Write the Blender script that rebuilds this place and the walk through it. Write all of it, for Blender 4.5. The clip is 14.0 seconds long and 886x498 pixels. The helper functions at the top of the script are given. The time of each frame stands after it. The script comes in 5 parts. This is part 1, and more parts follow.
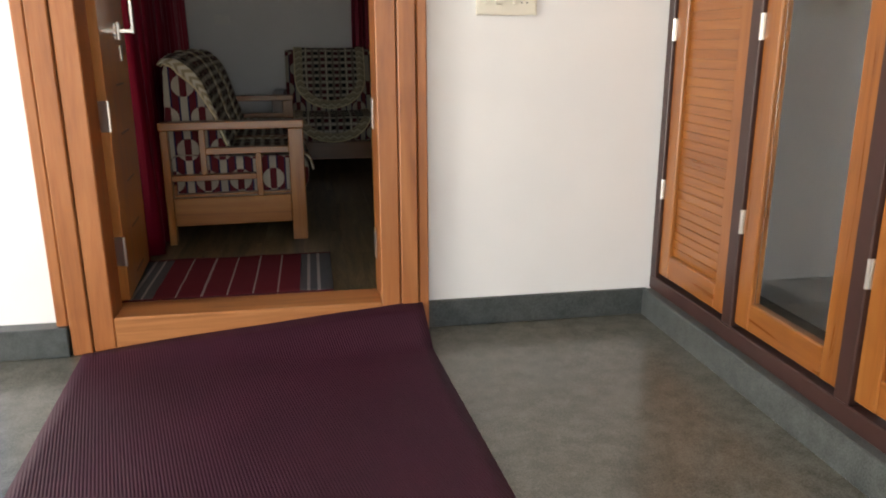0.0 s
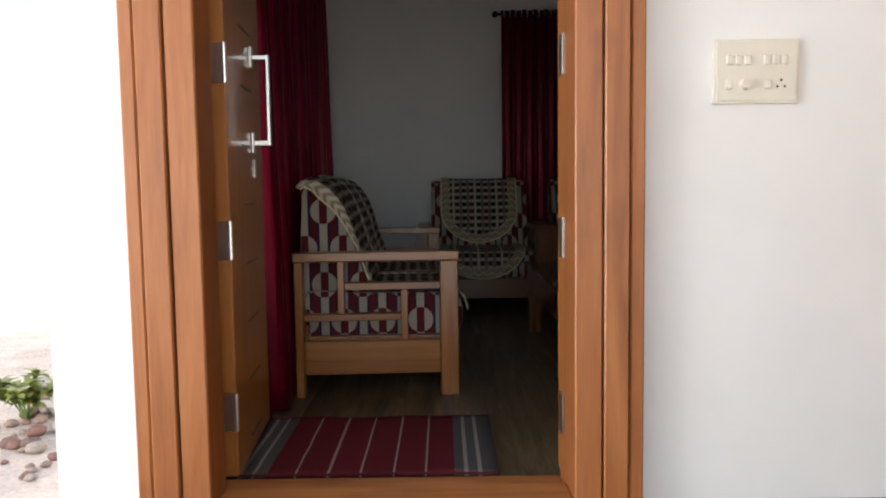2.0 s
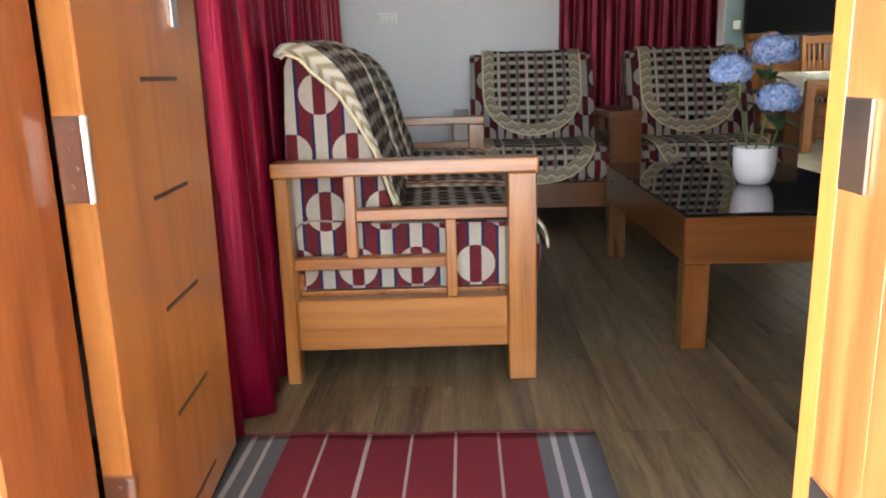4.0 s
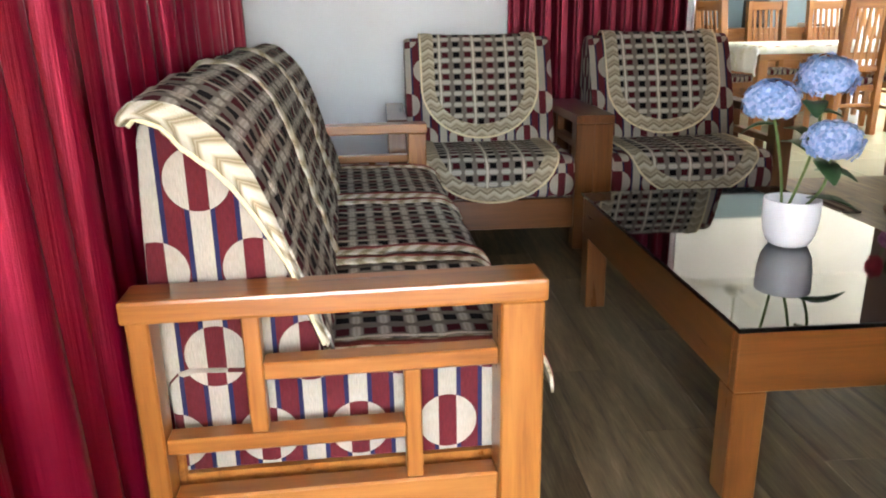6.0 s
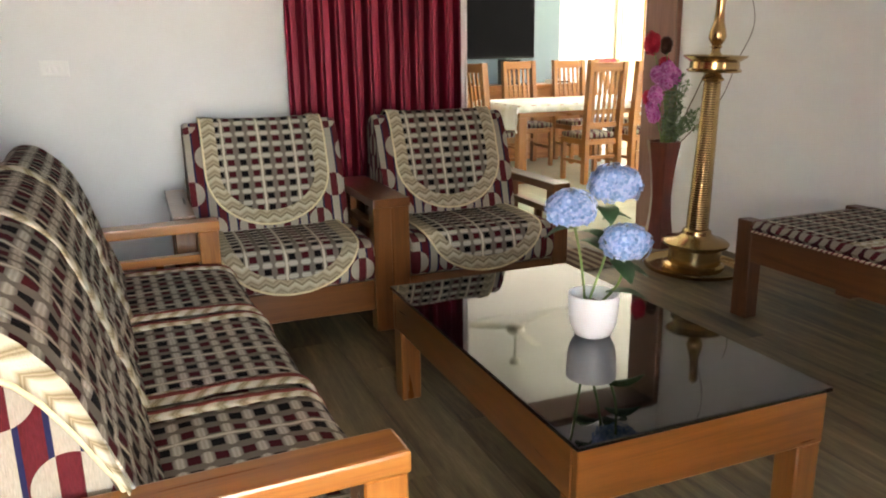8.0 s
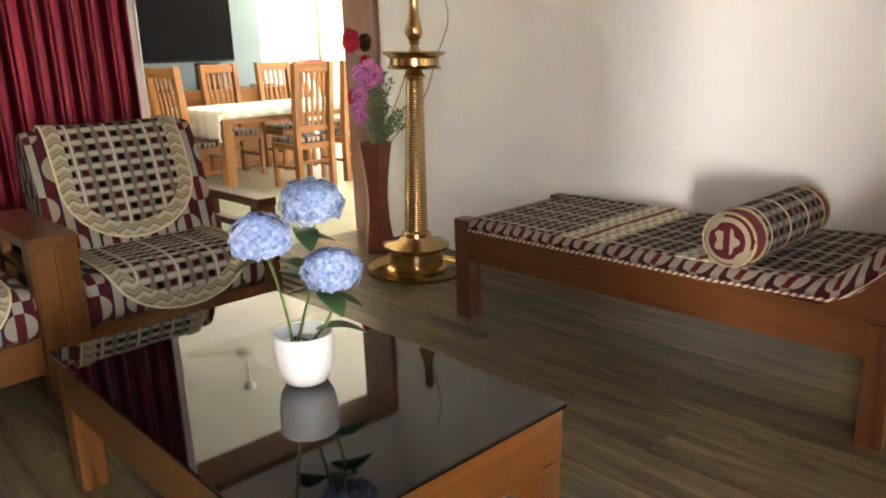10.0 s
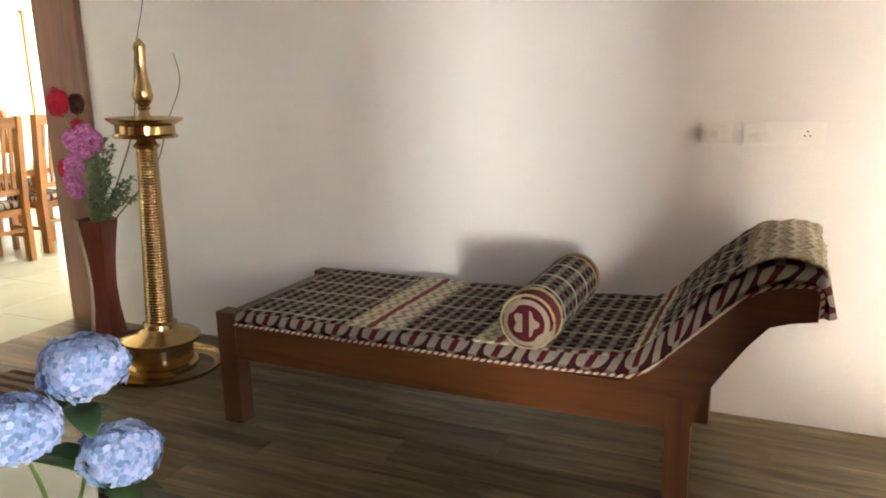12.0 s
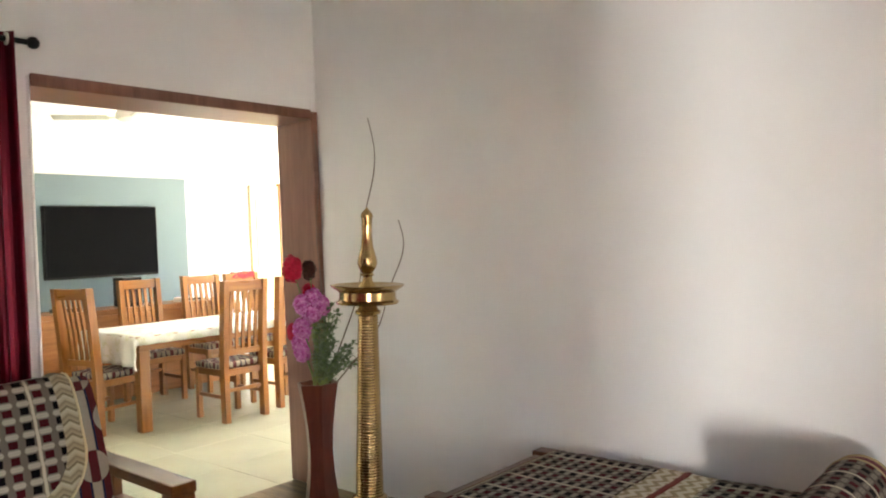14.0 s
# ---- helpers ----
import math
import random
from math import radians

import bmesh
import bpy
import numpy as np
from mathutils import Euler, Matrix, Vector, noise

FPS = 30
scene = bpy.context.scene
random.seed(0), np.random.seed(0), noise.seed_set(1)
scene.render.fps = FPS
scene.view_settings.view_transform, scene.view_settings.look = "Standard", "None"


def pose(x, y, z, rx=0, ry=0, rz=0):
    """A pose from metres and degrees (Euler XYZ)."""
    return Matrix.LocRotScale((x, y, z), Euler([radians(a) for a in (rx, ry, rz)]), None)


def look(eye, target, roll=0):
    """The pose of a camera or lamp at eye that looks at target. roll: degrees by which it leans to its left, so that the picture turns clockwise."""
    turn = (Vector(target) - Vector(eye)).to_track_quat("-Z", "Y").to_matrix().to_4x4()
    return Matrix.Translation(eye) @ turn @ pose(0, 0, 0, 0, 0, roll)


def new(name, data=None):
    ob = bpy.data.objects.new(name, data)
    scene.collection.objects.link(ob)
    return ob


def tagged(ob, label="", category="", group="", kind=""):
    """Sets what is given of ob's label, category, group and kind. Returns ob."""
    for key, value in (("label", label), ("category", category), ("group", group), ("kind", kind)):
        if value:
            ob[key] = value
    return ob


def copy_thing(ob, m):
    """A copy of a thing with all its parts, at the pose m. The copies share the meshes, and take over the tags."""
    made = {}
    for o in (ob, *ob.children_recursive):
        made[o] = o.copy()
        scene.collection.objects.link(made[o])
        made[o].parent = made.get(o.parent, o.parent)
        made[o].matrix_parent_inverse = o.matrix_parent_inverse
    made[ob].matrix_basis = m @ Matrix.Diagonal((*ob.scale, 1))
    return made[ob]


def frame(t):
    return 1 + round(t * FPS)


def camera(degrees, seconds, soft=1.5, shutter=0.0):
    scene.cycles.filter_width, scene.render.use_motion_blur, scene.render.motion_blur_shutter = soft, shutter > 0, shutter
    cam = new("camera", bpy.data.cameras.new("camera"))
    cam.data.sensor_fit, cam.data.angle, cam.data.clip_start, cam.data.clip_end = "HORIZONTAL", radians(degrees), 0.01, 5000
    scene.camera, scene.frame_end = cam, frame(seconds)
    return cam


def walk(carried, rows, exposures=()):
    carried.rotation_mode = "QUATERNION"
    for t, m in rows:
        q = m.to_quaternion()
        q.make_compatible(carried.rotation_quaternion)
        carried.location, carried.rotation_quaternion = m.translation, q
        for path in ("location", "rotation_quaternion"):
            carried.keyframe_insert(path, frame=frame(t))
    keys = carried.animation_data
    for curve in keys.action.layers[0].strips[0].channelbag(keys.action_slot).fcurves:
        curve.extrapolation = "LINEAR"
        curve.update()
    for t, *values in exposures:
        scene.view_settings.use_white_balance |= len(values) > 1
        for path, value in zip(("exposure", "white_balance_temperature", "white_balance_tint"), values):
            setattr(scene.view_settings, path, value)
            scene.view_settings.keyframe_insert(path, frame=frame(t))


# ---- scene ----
cam = camera(61.1, 14.0, soft=2.0)
PATH = [
    (0, (0.414, 0.554, 0.993), (0.741, 2.455, 0.465), -0.2),
    (0.5, (0.381, 0.568, 1.02), (0.711, 2.514, 0.698), -0.2),
    (1, (0.331, 0.688, 0.991), (0.593, 2.661, 0.803), -0.6),
    (1.5, (0.316, 1.004, 0.927), (0.44, 2.995, 0.776), -0.9),
    (2, (0.306, 1.292, 0.883), (0.304, 3.286, 0.724), -0.8),
    (2.5, (0.284, 1.618, 0.77), (0.201, 3.604, 0.55), -1.4),
    (5, (0.133, 2.963, 0.917), (0.147, 4.882, 0.352), -1.4),
    (5.5, (0.131, 3.165, 0.961), (0.223, 5.074, 0.371), -1.2),
    (6, (0.101, 3.283, 1.048), (0.245, 5.188, 0.457), -0.9),
    (6.5, (0.031, 3.33, 1.166), (0.265, 5.231, 0.589), -0.9),
    (7, (-0.028, 3.343, 1.246), (0.367, 5.224, 0.695), -0.8),
    (9.5, (0.201, 3.611, 1.238), (1.352, 5.178, 0.771), -2.0),
    (10, (0.281, 3.685, 1.222), (1.596, 5.102, 0.709), -2.0),
    (10.5, (0.304, 3.828, 1.24), (1.898, 4.906, 0.694), -1.3),
    (11, (0.355, 3.914, 1.275), (2.118, 4.678, 0.717), -1.3),
    (11.5, (0.391, 4.007, 1.293), (2.197, 4.671, 0.747), -1.0),
    (12, (0.38, 4.071, 1.362), (2.15, 4.89, 0.92), -1.3),
    (12.5, (0.351, 4.119, 1.412), (2.024, 5.18, 1.137), -1.7),
    (13, (0.327, 4.131, 1.441), (1.873, 5.392, 1.298), -1.9),
    (13.5, (0.425, 4.138, 1.443), (1.883, 5.507, 1.384), -2.1),
    (14, (0.616, 4.229, 1.401), (2.122, 5.545, 1.381), -2.4),
]
EXPOSURES = [(0.0, 1.5, 7100, 10), (1.5, 1.45, 6500, 10), (2.7, 2.1, 6700, 10), (4.6, 4.6, 6300, 10), (7.2, 4.85, 6800, 10), (9.5, 4.9, 7500, 10), (10.0, 5.12, 7500, 10), (10.5, 5.0, 7450, 10), (11.0, 4.82, 7400, 10), (12.0, 5.0, 7300, 10), (13.0, 4.9, 7100, 10), (14.0, 4.9, 7050, 10)]
walk(cam, [(t, look(eye, target, roll)) for t, eye, target, roll in PATH], EXPOSURES)

# ---- world, sun and area lamps added to fill the rooms and porch ----
world = bpy.data.worlds.new("world")
scene.world = world
world.use_nodes = True
sky = world.node_tree.nodes.new("ShaderNodeTexSky")
sky.sky_type = "NISHITA"
sky.sun_disc = False
sky.sun_elevation = radians(41)
sky.sun_rotation = radians(77.5)
world.node_tree.links.new(sky.outputs[0], world.node_tree.nodes["Background"].inputs[0])
world.node_tree.nodes["Background"].inputs[1].default_value = 0.15
sun_data = bpy.data.lights.new("sun", "SUN")
sun_data.energy, sun_data.angle, sun_data.color = 5.0, radians(0.5), (1.0, 0.95, 0.87)
sun = new("sun", sun_data)
sun.matrix_world = look((9, 2, 8), (0, 0, 0))


def fill_light(place, target, width, height, watts, color):
    data = bpy.data.lights.new("fill_light", "AREA")
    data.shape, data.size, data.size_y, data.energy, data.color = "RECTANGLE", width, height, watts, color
    ob = new("fill_light", data)
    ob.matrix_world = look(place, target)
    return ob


# Lamp in the dining room's assumed window opening, standing in for sky light.
fill_light((8.35, 10.0, 1.6), (5.0, 10.0, 1.0), 2.0, 1.5, 4.2, (1.0, 0.98, 0.95))

# Lamp added in the yard to throw light through the front door.
fill_light((-3.7, 1.36, 0.62), (0.2, 3.4, 0.62), 1.15, 1.2, 36, (0.98, 0.98, 1.0))
# Lamp added outside the tall window to lift floor and wall.
fill_light((3.06, 3.0, 0.6), (2.3, 5.0, 0.0), 0.45, 0.9, 0.25, (1.0, 0.99, 0.93))
# Lamp added at the porch's open end to brighten the sofa.
fill_light((0.35, -1.62, 1.35), (0.25, 3.4, 0.7), 2.6, 2.3, 11.5, (0.97, 0.98, 1.0))


# ---- node helpers ----
class Tree:
    def __init__(self, name, rough=0.5, metal=0.0, spec=0.5):
        self.mat = bpy.data.materials.new(name)
        self.mat.use_nodes = True
        self.t = self.mat.node_tree
        self.b = self.t.nodes["Principled BSDF"]
        self.b.inputs["Roughness"].default_value = rough
        self.b.inputs["Metallic"].default_value = metal
        self.b.inputs["Specular IOR Level"].default_value = spec

    def put(self, socket, v):
        if isinstance(v, (int, float)):
            socket.default_value = v
        elif isinstance(v, tuple):
            socket.default_value = (*v, 1.0)[:len(socket.default_value)]
        else:
            self.t.links.new(v, socket)

    def m(self, op, a, b=0.0, c=0.0):
        n = self.t.nodes.new("ShaderNodeMath")
        n.operation = op
        for k, v in enumerate((a, b, c)):
            self.put(n.inputs[k], v)
        return n.outputs[0]

    def mix(self, f, a, b):
        n = self.t.nodes.new("ShaderNodeMix")
        n.data_type = "RGBA"
        self.put(n.inputs[0], f)
        self.put(n.inputs[6], a)
        self.put(n.inputs[7], b)
        return n.outputs[2]

    def coords(self, kind="Object", scale=(1, 1, 1), rot=(0, 0, 0)):
        n = self.t.nodes.new("ShaderNodeTexCoord")
        k = self.t.nodes.new("ShaderNodeMapping")
        k.inputs["Scale"].default_value = scale
        k.inputs["Rotation"].default_value = rot
        self.t.links.new(n.outputs[kind], k.inputs[0])
        return k.outputs[0]

    def split(self, v):
        n = self.t.nodes.new("ShaderNodeSeparateXYZ")
        self.t.links.new(v, n.inputs[0])
        return n.outputs

    def noise(self, v, scale, detail=4.0, rough=0.55, distort=0.0):
        n = self.t.nodes.new("ShaderNodeTexNoise")
        self.t.links.new(v, n.inputs["Vector"])
        n.inputs["Scale"].default_value = scale
        n.inputs["Detail"].default_value = detail
        n.inputs["Roughness"].default_value = rough
        n.inputs["Distortion"].default_value = distort
        return n.outputs[0]

    def ramp(self, f, *stops):
        n = self.t.nodes.new("ShaderNodeValToRGB")
        while len(n.color_ramp.elements) < len(stops):
            n.color_ramp.elements.new(0.5)
        for e, (p, c) in zip(n.color_ramp.elements, stops):
            e.position = p
            e.color = (*c, 1.0) if isinstance(c, tuple) else (c, c, c, 1.0)
        self.put(n.inputs[0], f)
        return n.outputs[0]

    def rand(self):
        return self.t.nodes.new("ShaderNodeObjectInfo").outputs["Random"]

    def wrap(self, v, period):
        """v folded into -period/2 .. period/2"""
        return self.m("SUBTRACT", self.m("FLOORED_MODULO", self.m("ADD", v, period / 2), period), period / 2)

    def bump(self, h, strength, distance=0.01):
        n = self.t.nodes.new("ShaderNodeBump")
        n.inputs["Strength"].default_value = strength
        n.inputs["Distance"].default_value = distance
        self.t.links.new(h, n.inputs["Height"])
        self.t.links.new(n.outputs[0], self.b.inputs["Normal"])
        return self

    def done(self, color, rough=None):
        self.put(self.b.inputs["Base Color"], color)
        if rough is not None:
            self.put(self.b.inputs["Roughness"], rough)
        return self.mat


def plain(name, color, rough=0.5, metal=0.0, grain=40.0, vary=0.12, spec=0.5, bump=0.05):
    t = Tree(name, rough, metal, spec)
    v = t.coords()
    n = t.noise(v, grain, 5)
    big = t.noise(v, 2.5, 3)
    f = t.m("ADD", t.m("MULTIPLY", n, 0.5), t.m("MULTIPLY", big, 0.5))
    lo = tuple(c * (1 - vary) for c in color)
    hi = tuple(min(1, c * (1 + vary)) for c in color)
    if bump:
        t.bump(n, bump, 0.004)
    return t.done(t.ramp(f, (0.3, lo), (0.7, hi)))


def wood(name, dark, mid, light, axis="Z", rough=0.35, knots=True, coat=0.0):
    """Grain runs along one axis of the object's own coordinates."""
    t = Tree(name, rough)
    sc = {"X": (0.6, 9, 9), "Y": (9, 0.6, 9), "Z": (9, 9, 0.6)}[axis]
    v = t.coords("Object", sc)
    r = t.rand()
    off = t.t.nodes.new("ShaderNodeVectorMath")
    off.operation = "ADD"
    t.t.links.new(v, off.inputs[0])
    t.put(off.inputs[1], t.m("MULTIPLY", r, 37.0))
    v = off.outputs[0]
    n = t.noise(v, 1.6, 6, 0.6, 1.2)
    fine = t.noise(v, 14, 3, 0.6)
    f = t.m("ADD", t.m("MULTIPLY", n, 0.8), t.m("MULTIPLY", fine, 0.2))
    col = t.ramp(f, (0.28, dark), (0.48, mid), (0.72, light))
    if knots:
        w = t.coords("Object", (1, 1, 1))
        k = t.noise(w, 3.1, 2)
        col = t.mix(t.ramp(k, (0.64, 0.0), (0.76, 0.55)), col, dark)
    if coat:
        t.b.inputs["Coat Weight"].default_value = coat
        t.b.inputs["Coat Roughness"].default_value = 0.15
    t.bump(fine, 0.06, 0.003)
    return t.done(col, t.m("ADD", rough - 0.08, t.m("MULTIPLY", n, 0.16)))


def wall_paint(name, color):
    t = Tree(name, 0.6, 0, 0.35)
    v = t.coords()
    roll = t.noise(v, 180, 3)
    wave = t.noise(v, 1.1, 4, 0.6)
    c2 = tuple(c * 0.93 for c in color)
    t.bump(roll, 0.07, 0.002)
    return t.done(t.mix(t.ramp(wave, (0.35, 0.0), (0.7, 1.0)), color, c2), t.m("ADD", 0.5, t.m("MULTIPLY", wave, 0.2)))


def granite(name, dark, light, rough):
    t = Tree(name, rough)
    v = t.coords()
    sp = t.noise(v, 240, 2, 0.7)
    cl = t.noise(v, 16, 4, 0.6)
    f = t.m("ADD", t.m("MULTIPLY", sp, 0.6), t.m("MULTIPLY", cl, 0.4))
    return t.done(t.ramp(f, (0.38, dark), (0.62, light)), t.m("ADD", rough, t.m("MULTIPLY", cl, 0.12)))


MAROON, CREAM, NAVY = (0.095, 0.0065, 0.012), (0.47, 0.42, 0.335), (0.010, 0.013, 0.055)


def upholstery(name):
    """Woven stripes and discs in half drop, laid out in metres on the mesh's UV."""
    t = Tree(name, 0.9, 0, 0.2)
    u, v, _ = t.split(t.coords("UV"))
    W, P, R = 0.166, 0.32, 0.055
    cream, navy, disc, core = 0.0, 0.0, 0.0, 0.0
    for cu, cv in ((0.063, 0.155), (0.063 + W / 2, 0.155 + P / 2)):
        du = t.wrap(t.m("SUBTRACT", u, cu), W)
        dv = t.wrap(t.m("SUBTRACT", v, cv), P)
        au = t.m("ABSOLUTE", du)
        cream = t.m("MAXIMUM", cream, t.m("LESS_THAN", au, 0.017))
        navy = t.m("MAXIMUM", navy, t.m("LESS_THAN", t.m("ABSOLUTE", t.m("SUBTRACT", au, 0.0212)), 0.0042))
        r = t.m("SQRT", t.m("ADD", t.m("MULTIPLY", du, du), t.m("MULTIPLY", dv, dv)))
        d = t.m("LESS_THAN", r, R)
        disc = t.m("MAXIMUM", disc, d)
        core = t.m("MAXIMUM", core, t.m("MULTIPLY", d, t.m("LESS_THAN", au, 0.017)))
    n = t.noise(t.coords("UV", (420, 60, 1)), 1.0, 2, 0.6)
    big = t.noise(t.coords(), 7, 3)
    c1 = t.mix(n, tuple(c * 0.55 for c in CREAM), CREAM)
    m1 = t.mix(n, tuple(c * 0.6 for c in MAROON), tuple(c * 1.35 for c in MAROON))
    col = t.mix(navy, m1, NAVY)
    col = t.mix(cream, col, c1)
    col = t.mix(disc, col, c1)
    col = t.mix(core, col, m1)
    col = t.mix(t.m("MULTIPLY", big, 0.22), col, (0.06, 0.04, 0.03))
    t.b.inputs["Sheen Weight"].default_value = 0.03
    t.bump(t.m("ADD", n, t.m("MULTIPLY", big, 0.6)), 0.35, 0.004)
    return t.done(col)


def throw_cloth(name, cell=0.055, pink=0.0):
    """Dark and maroon cells between grey bars, with pale raised caps over the cross bars, painted as if lit along the
    ridge, and a cream seam.
    """
    t = Tree(name, 0.95, 0, 0.12)
    u, v, _ = t.split(t.coords("UV"))
    wob = t.noise(t.coords("UV", (9, 9, 1)), 1.0, 2)
    u = t.m("ADD", u, t.m("MULTIPLY", t.m("SUBTRACT", wob, 0.5), 0.012))
    au = t.m("ABSOLUTE", t.wrap(u, cell))
    dv = t.wrap(v, cell)
    av = t.m("ABSOLUTE", dv)
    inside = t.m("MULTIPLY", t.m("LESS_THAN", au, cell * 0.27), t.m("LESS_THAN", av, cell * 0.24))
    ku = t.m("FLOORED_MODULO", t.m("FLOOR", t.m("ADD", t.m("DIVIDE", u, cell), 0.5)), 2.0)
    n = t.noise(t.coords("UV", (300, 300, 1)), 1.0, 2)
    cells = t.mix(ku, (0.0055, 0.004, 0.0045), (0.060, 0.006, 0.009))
    # Caps brighten towards the ridge, a highlight put into the colour.
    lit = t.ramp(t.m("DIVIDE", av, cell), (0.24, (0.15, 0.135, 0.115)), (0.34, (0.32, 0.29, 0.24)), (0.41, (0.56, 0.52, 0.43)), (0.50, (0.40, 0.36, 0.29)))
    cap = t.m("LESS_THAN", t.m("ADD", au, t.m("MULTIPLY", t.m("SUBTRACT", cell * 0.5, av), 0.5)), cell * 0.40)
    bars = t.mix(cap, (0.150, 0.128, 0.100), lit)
    seam = t.m("LESS_THAN", t.m("ABSOLUTE", t.wrap(t.m("ADD", u, cell * 0.5), cell * 3.0)), cell * 0.10)
    bars = t.mix(t.m("MULTIPLY", n, 0.5), bars, (0.14, 0.12, 0.10))
    if pink:
        bars = t.mix(pink, bars, (0.05, 0.035, 0.03))
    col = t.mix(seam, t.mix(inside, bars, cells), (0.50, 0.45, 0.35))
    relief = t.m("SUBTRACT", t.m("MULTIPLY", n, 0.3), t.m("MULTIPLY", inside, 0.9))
    t.bump(relief, 0.6, 0.006)
    return t.done(col)


def chevron_cloth(name):
    """Broad zigzag bands, shaded from cream to olive, in metres on the UV."""
    t = Tree(name, 0.95, 0, 0.12)
    u, v, _ = t.split(t.coords("UV"))
    z = t.m("ABSOLUTE", t.wrap(u, 0.0615))
    w = t.m("SUBTRACT", v, t.m("MULTIPLY", z, 0.65))
    f = t.m("FLOORED_MODULO", t.m("DIVIDE", w, 0.050), 1.0)
    n = t.noise(t.coords("UV", (260, 260, 1)), 1.0, 2)
    col = t.ramp(f, (0.0, (0.56, 0.50, 0.37)), (0.30, (0.46, 0.40, 0.28)), (0.45, (0.26, 0.215, 0.14)), (0.72, (0.40, 0.34, 0.235)), (0.86, (0.13, 0.105, 0.065)), (0.96, (0.36, 0.31, 0.21)))
    col = t.mix(t.m("MULTIPLY", n, 0.35), col, (0.22, 0.18, 0.12))
    t.bump(t.m("ADD", f, n), 0.4, 0.005)
    return t.done(col)


def satin(name, color):
    t = Tree(name, 0.30, 0.5, 0.25)
    v = t.coords("Object", (9, 9, 0.5))
    n = t.noise(v, 2.0, 3)
    weave = t.noise(t.coords(), 500, 2)
    t.b.inputs["Anisotropic"].default_value = 0.5
    gather = t.noise(t.coords("Object", (70, 70, 1.2)), 1.0, 3)
    t.bump(t.m("ADD", t.m("ADD", t.m("MULTIPLY", n, 0.6), t.m("MULTIPLY", gather, 0.9)), t.m("MULTIPLY", weave, 0.12)), 0.40, 0.010)
    return t.done(t.ramp(n, (0.3, tuple(c * 0.75 for c in color)), (0.7, tuple(c * 1.25 for c in color))))


def plank_mat(name):
    t = Tree(name, 0.38, 0, 0.3)
    r = t.rand()
    v = t.coords("Object", (11, 0.9, 1))
    off = t.t.nodes.new("ShaderNodeVectorMath")
    off.operation = "ADD"
    t.t.links.new(v, off.inputs[0])
    t.put(off.inputs[1], t.m("MULTIPLY", r, 53.0))
    n = t.noise(off.outputs[0], 1.5, 7, 0.62, 0.8)
    b = t.noise(off.outputs[0], 0.35, 3)
    fine = t.noise(off.outputs[0], 16, 2)
    f = t.m("ADD", t.m("ADD", t.m("MULTIPLY", n, 0.55), t.m("MULTIPLY", b, 0.3)), t.m("MULTIPLY", fine, 0.15))
    col = t.ramp(f, (0.38, (0.034, 0.022, 0.011)), (0.46, (0.105, 0.074, 0.037)), (0.56, (0.20, 0.150, 0.080)), (0.64, (0.30, 0.238, 0.142)))
    col = t.mix(t.m("MULTIPLY", r, 0.30), col, (0.095, 0.070, 0.040))
    t.bump(t.m("ADD", n, fine), 0.10, 0.003)
    return t.done(col, t.m("ADD", 0.30, t.m("MULTIPLY", n, 0.2)))


M_WALL = wall_paint("wall_paint", (0.80, 0.79, 0.78))
M_PORCH = wall_paint("porch_paint", (0.84, 0.83, 0.80))
M_BLUE = wall_paint("blue_grey_paint", (0.17, 0.235, 0.265))
M_CEIL = wall_paint("ceiling_paint", (0.82, 0.82, 0.80))
M_FRAME = wood("door_frame_wood", (0.20, 0.062, 0.018), (0.34, 0.118, 0.034), (0.44, 0.175, 0.06), "Z", 0.38)
M_FRAMEX = wood("sill_wood", (0.23, 0.085, 0.026), (0.40, 0.16, 0.052), (0.50, 0.23, 0.085), "X", 0.38)
M_LEAF = wood("door_leaf_wood", (0.28, 0.105, 0.025), (0.43, 0.17, 0.04), (0.52, 0.23, 0.062), "Z", 0.32, coat=0.3)
M_ORANGE = wood("shutter_wood", (0.18, 0.055, 0.010), (0.30, 0.098, 0.018), (0.38, 0.145, 0.032), "Z", 0.3, coat=0.3)
M_ORANGEY = wood("shutter_rail_wood", (0.18, 0.055, 0.010), (0.30, 0.098, 0.018), (0.38, 0.145, 0.032), "Y", 0.3, coat=0.3)
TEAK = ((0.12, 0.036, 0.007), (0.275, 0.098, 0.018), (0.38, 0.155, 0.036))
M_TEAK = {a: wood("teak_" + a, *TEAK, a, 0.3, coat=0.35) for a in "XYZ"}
# Teak darkened to carry the shade on armchairs and table; brown window frame too.
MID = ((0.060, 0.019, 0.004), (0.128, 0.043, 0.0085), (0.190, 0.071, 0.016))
M_MID = {a: wood("brown_shaded_teak_" + a, *MID, a, 0.3, coat=0.35) for a in "XYZ"}
ROSE = ((0.048, 0.014, 0.0042), (0.092, 0.030, 0.0085), (0.130, 0.047, 0.014))
M_DARK = {a: wood("dark_teak_" + a, *ROSE, a, 0.36, coat=0.12) for a in "XYZ"}
GOLD = ((0.19, 0.062, 0.010), (0.29, 0.105, 0.016), (0.37, 0.155, 0.030))
M_GOLD = {a: wood("golden_wood_" + a, *GOLD, a, 0.3, coat=0.3) for a in "XYZ"}
M_MULLION = plain("dark_stained_wood", (0.050, 0.022, 0.018), 0.35)
M_BROWN = wood("brown_jamb_wood", (0.13, 0.055, 0.035), (0.20, 0.09, 0.06), (0.27, 0.13, 0.09), "Z", 0.35)
M_GRANITE = granite("polished_grey_granite", (0.080, 0.078, 0.062), (0.165, 0.160, 0.130), 0.14)
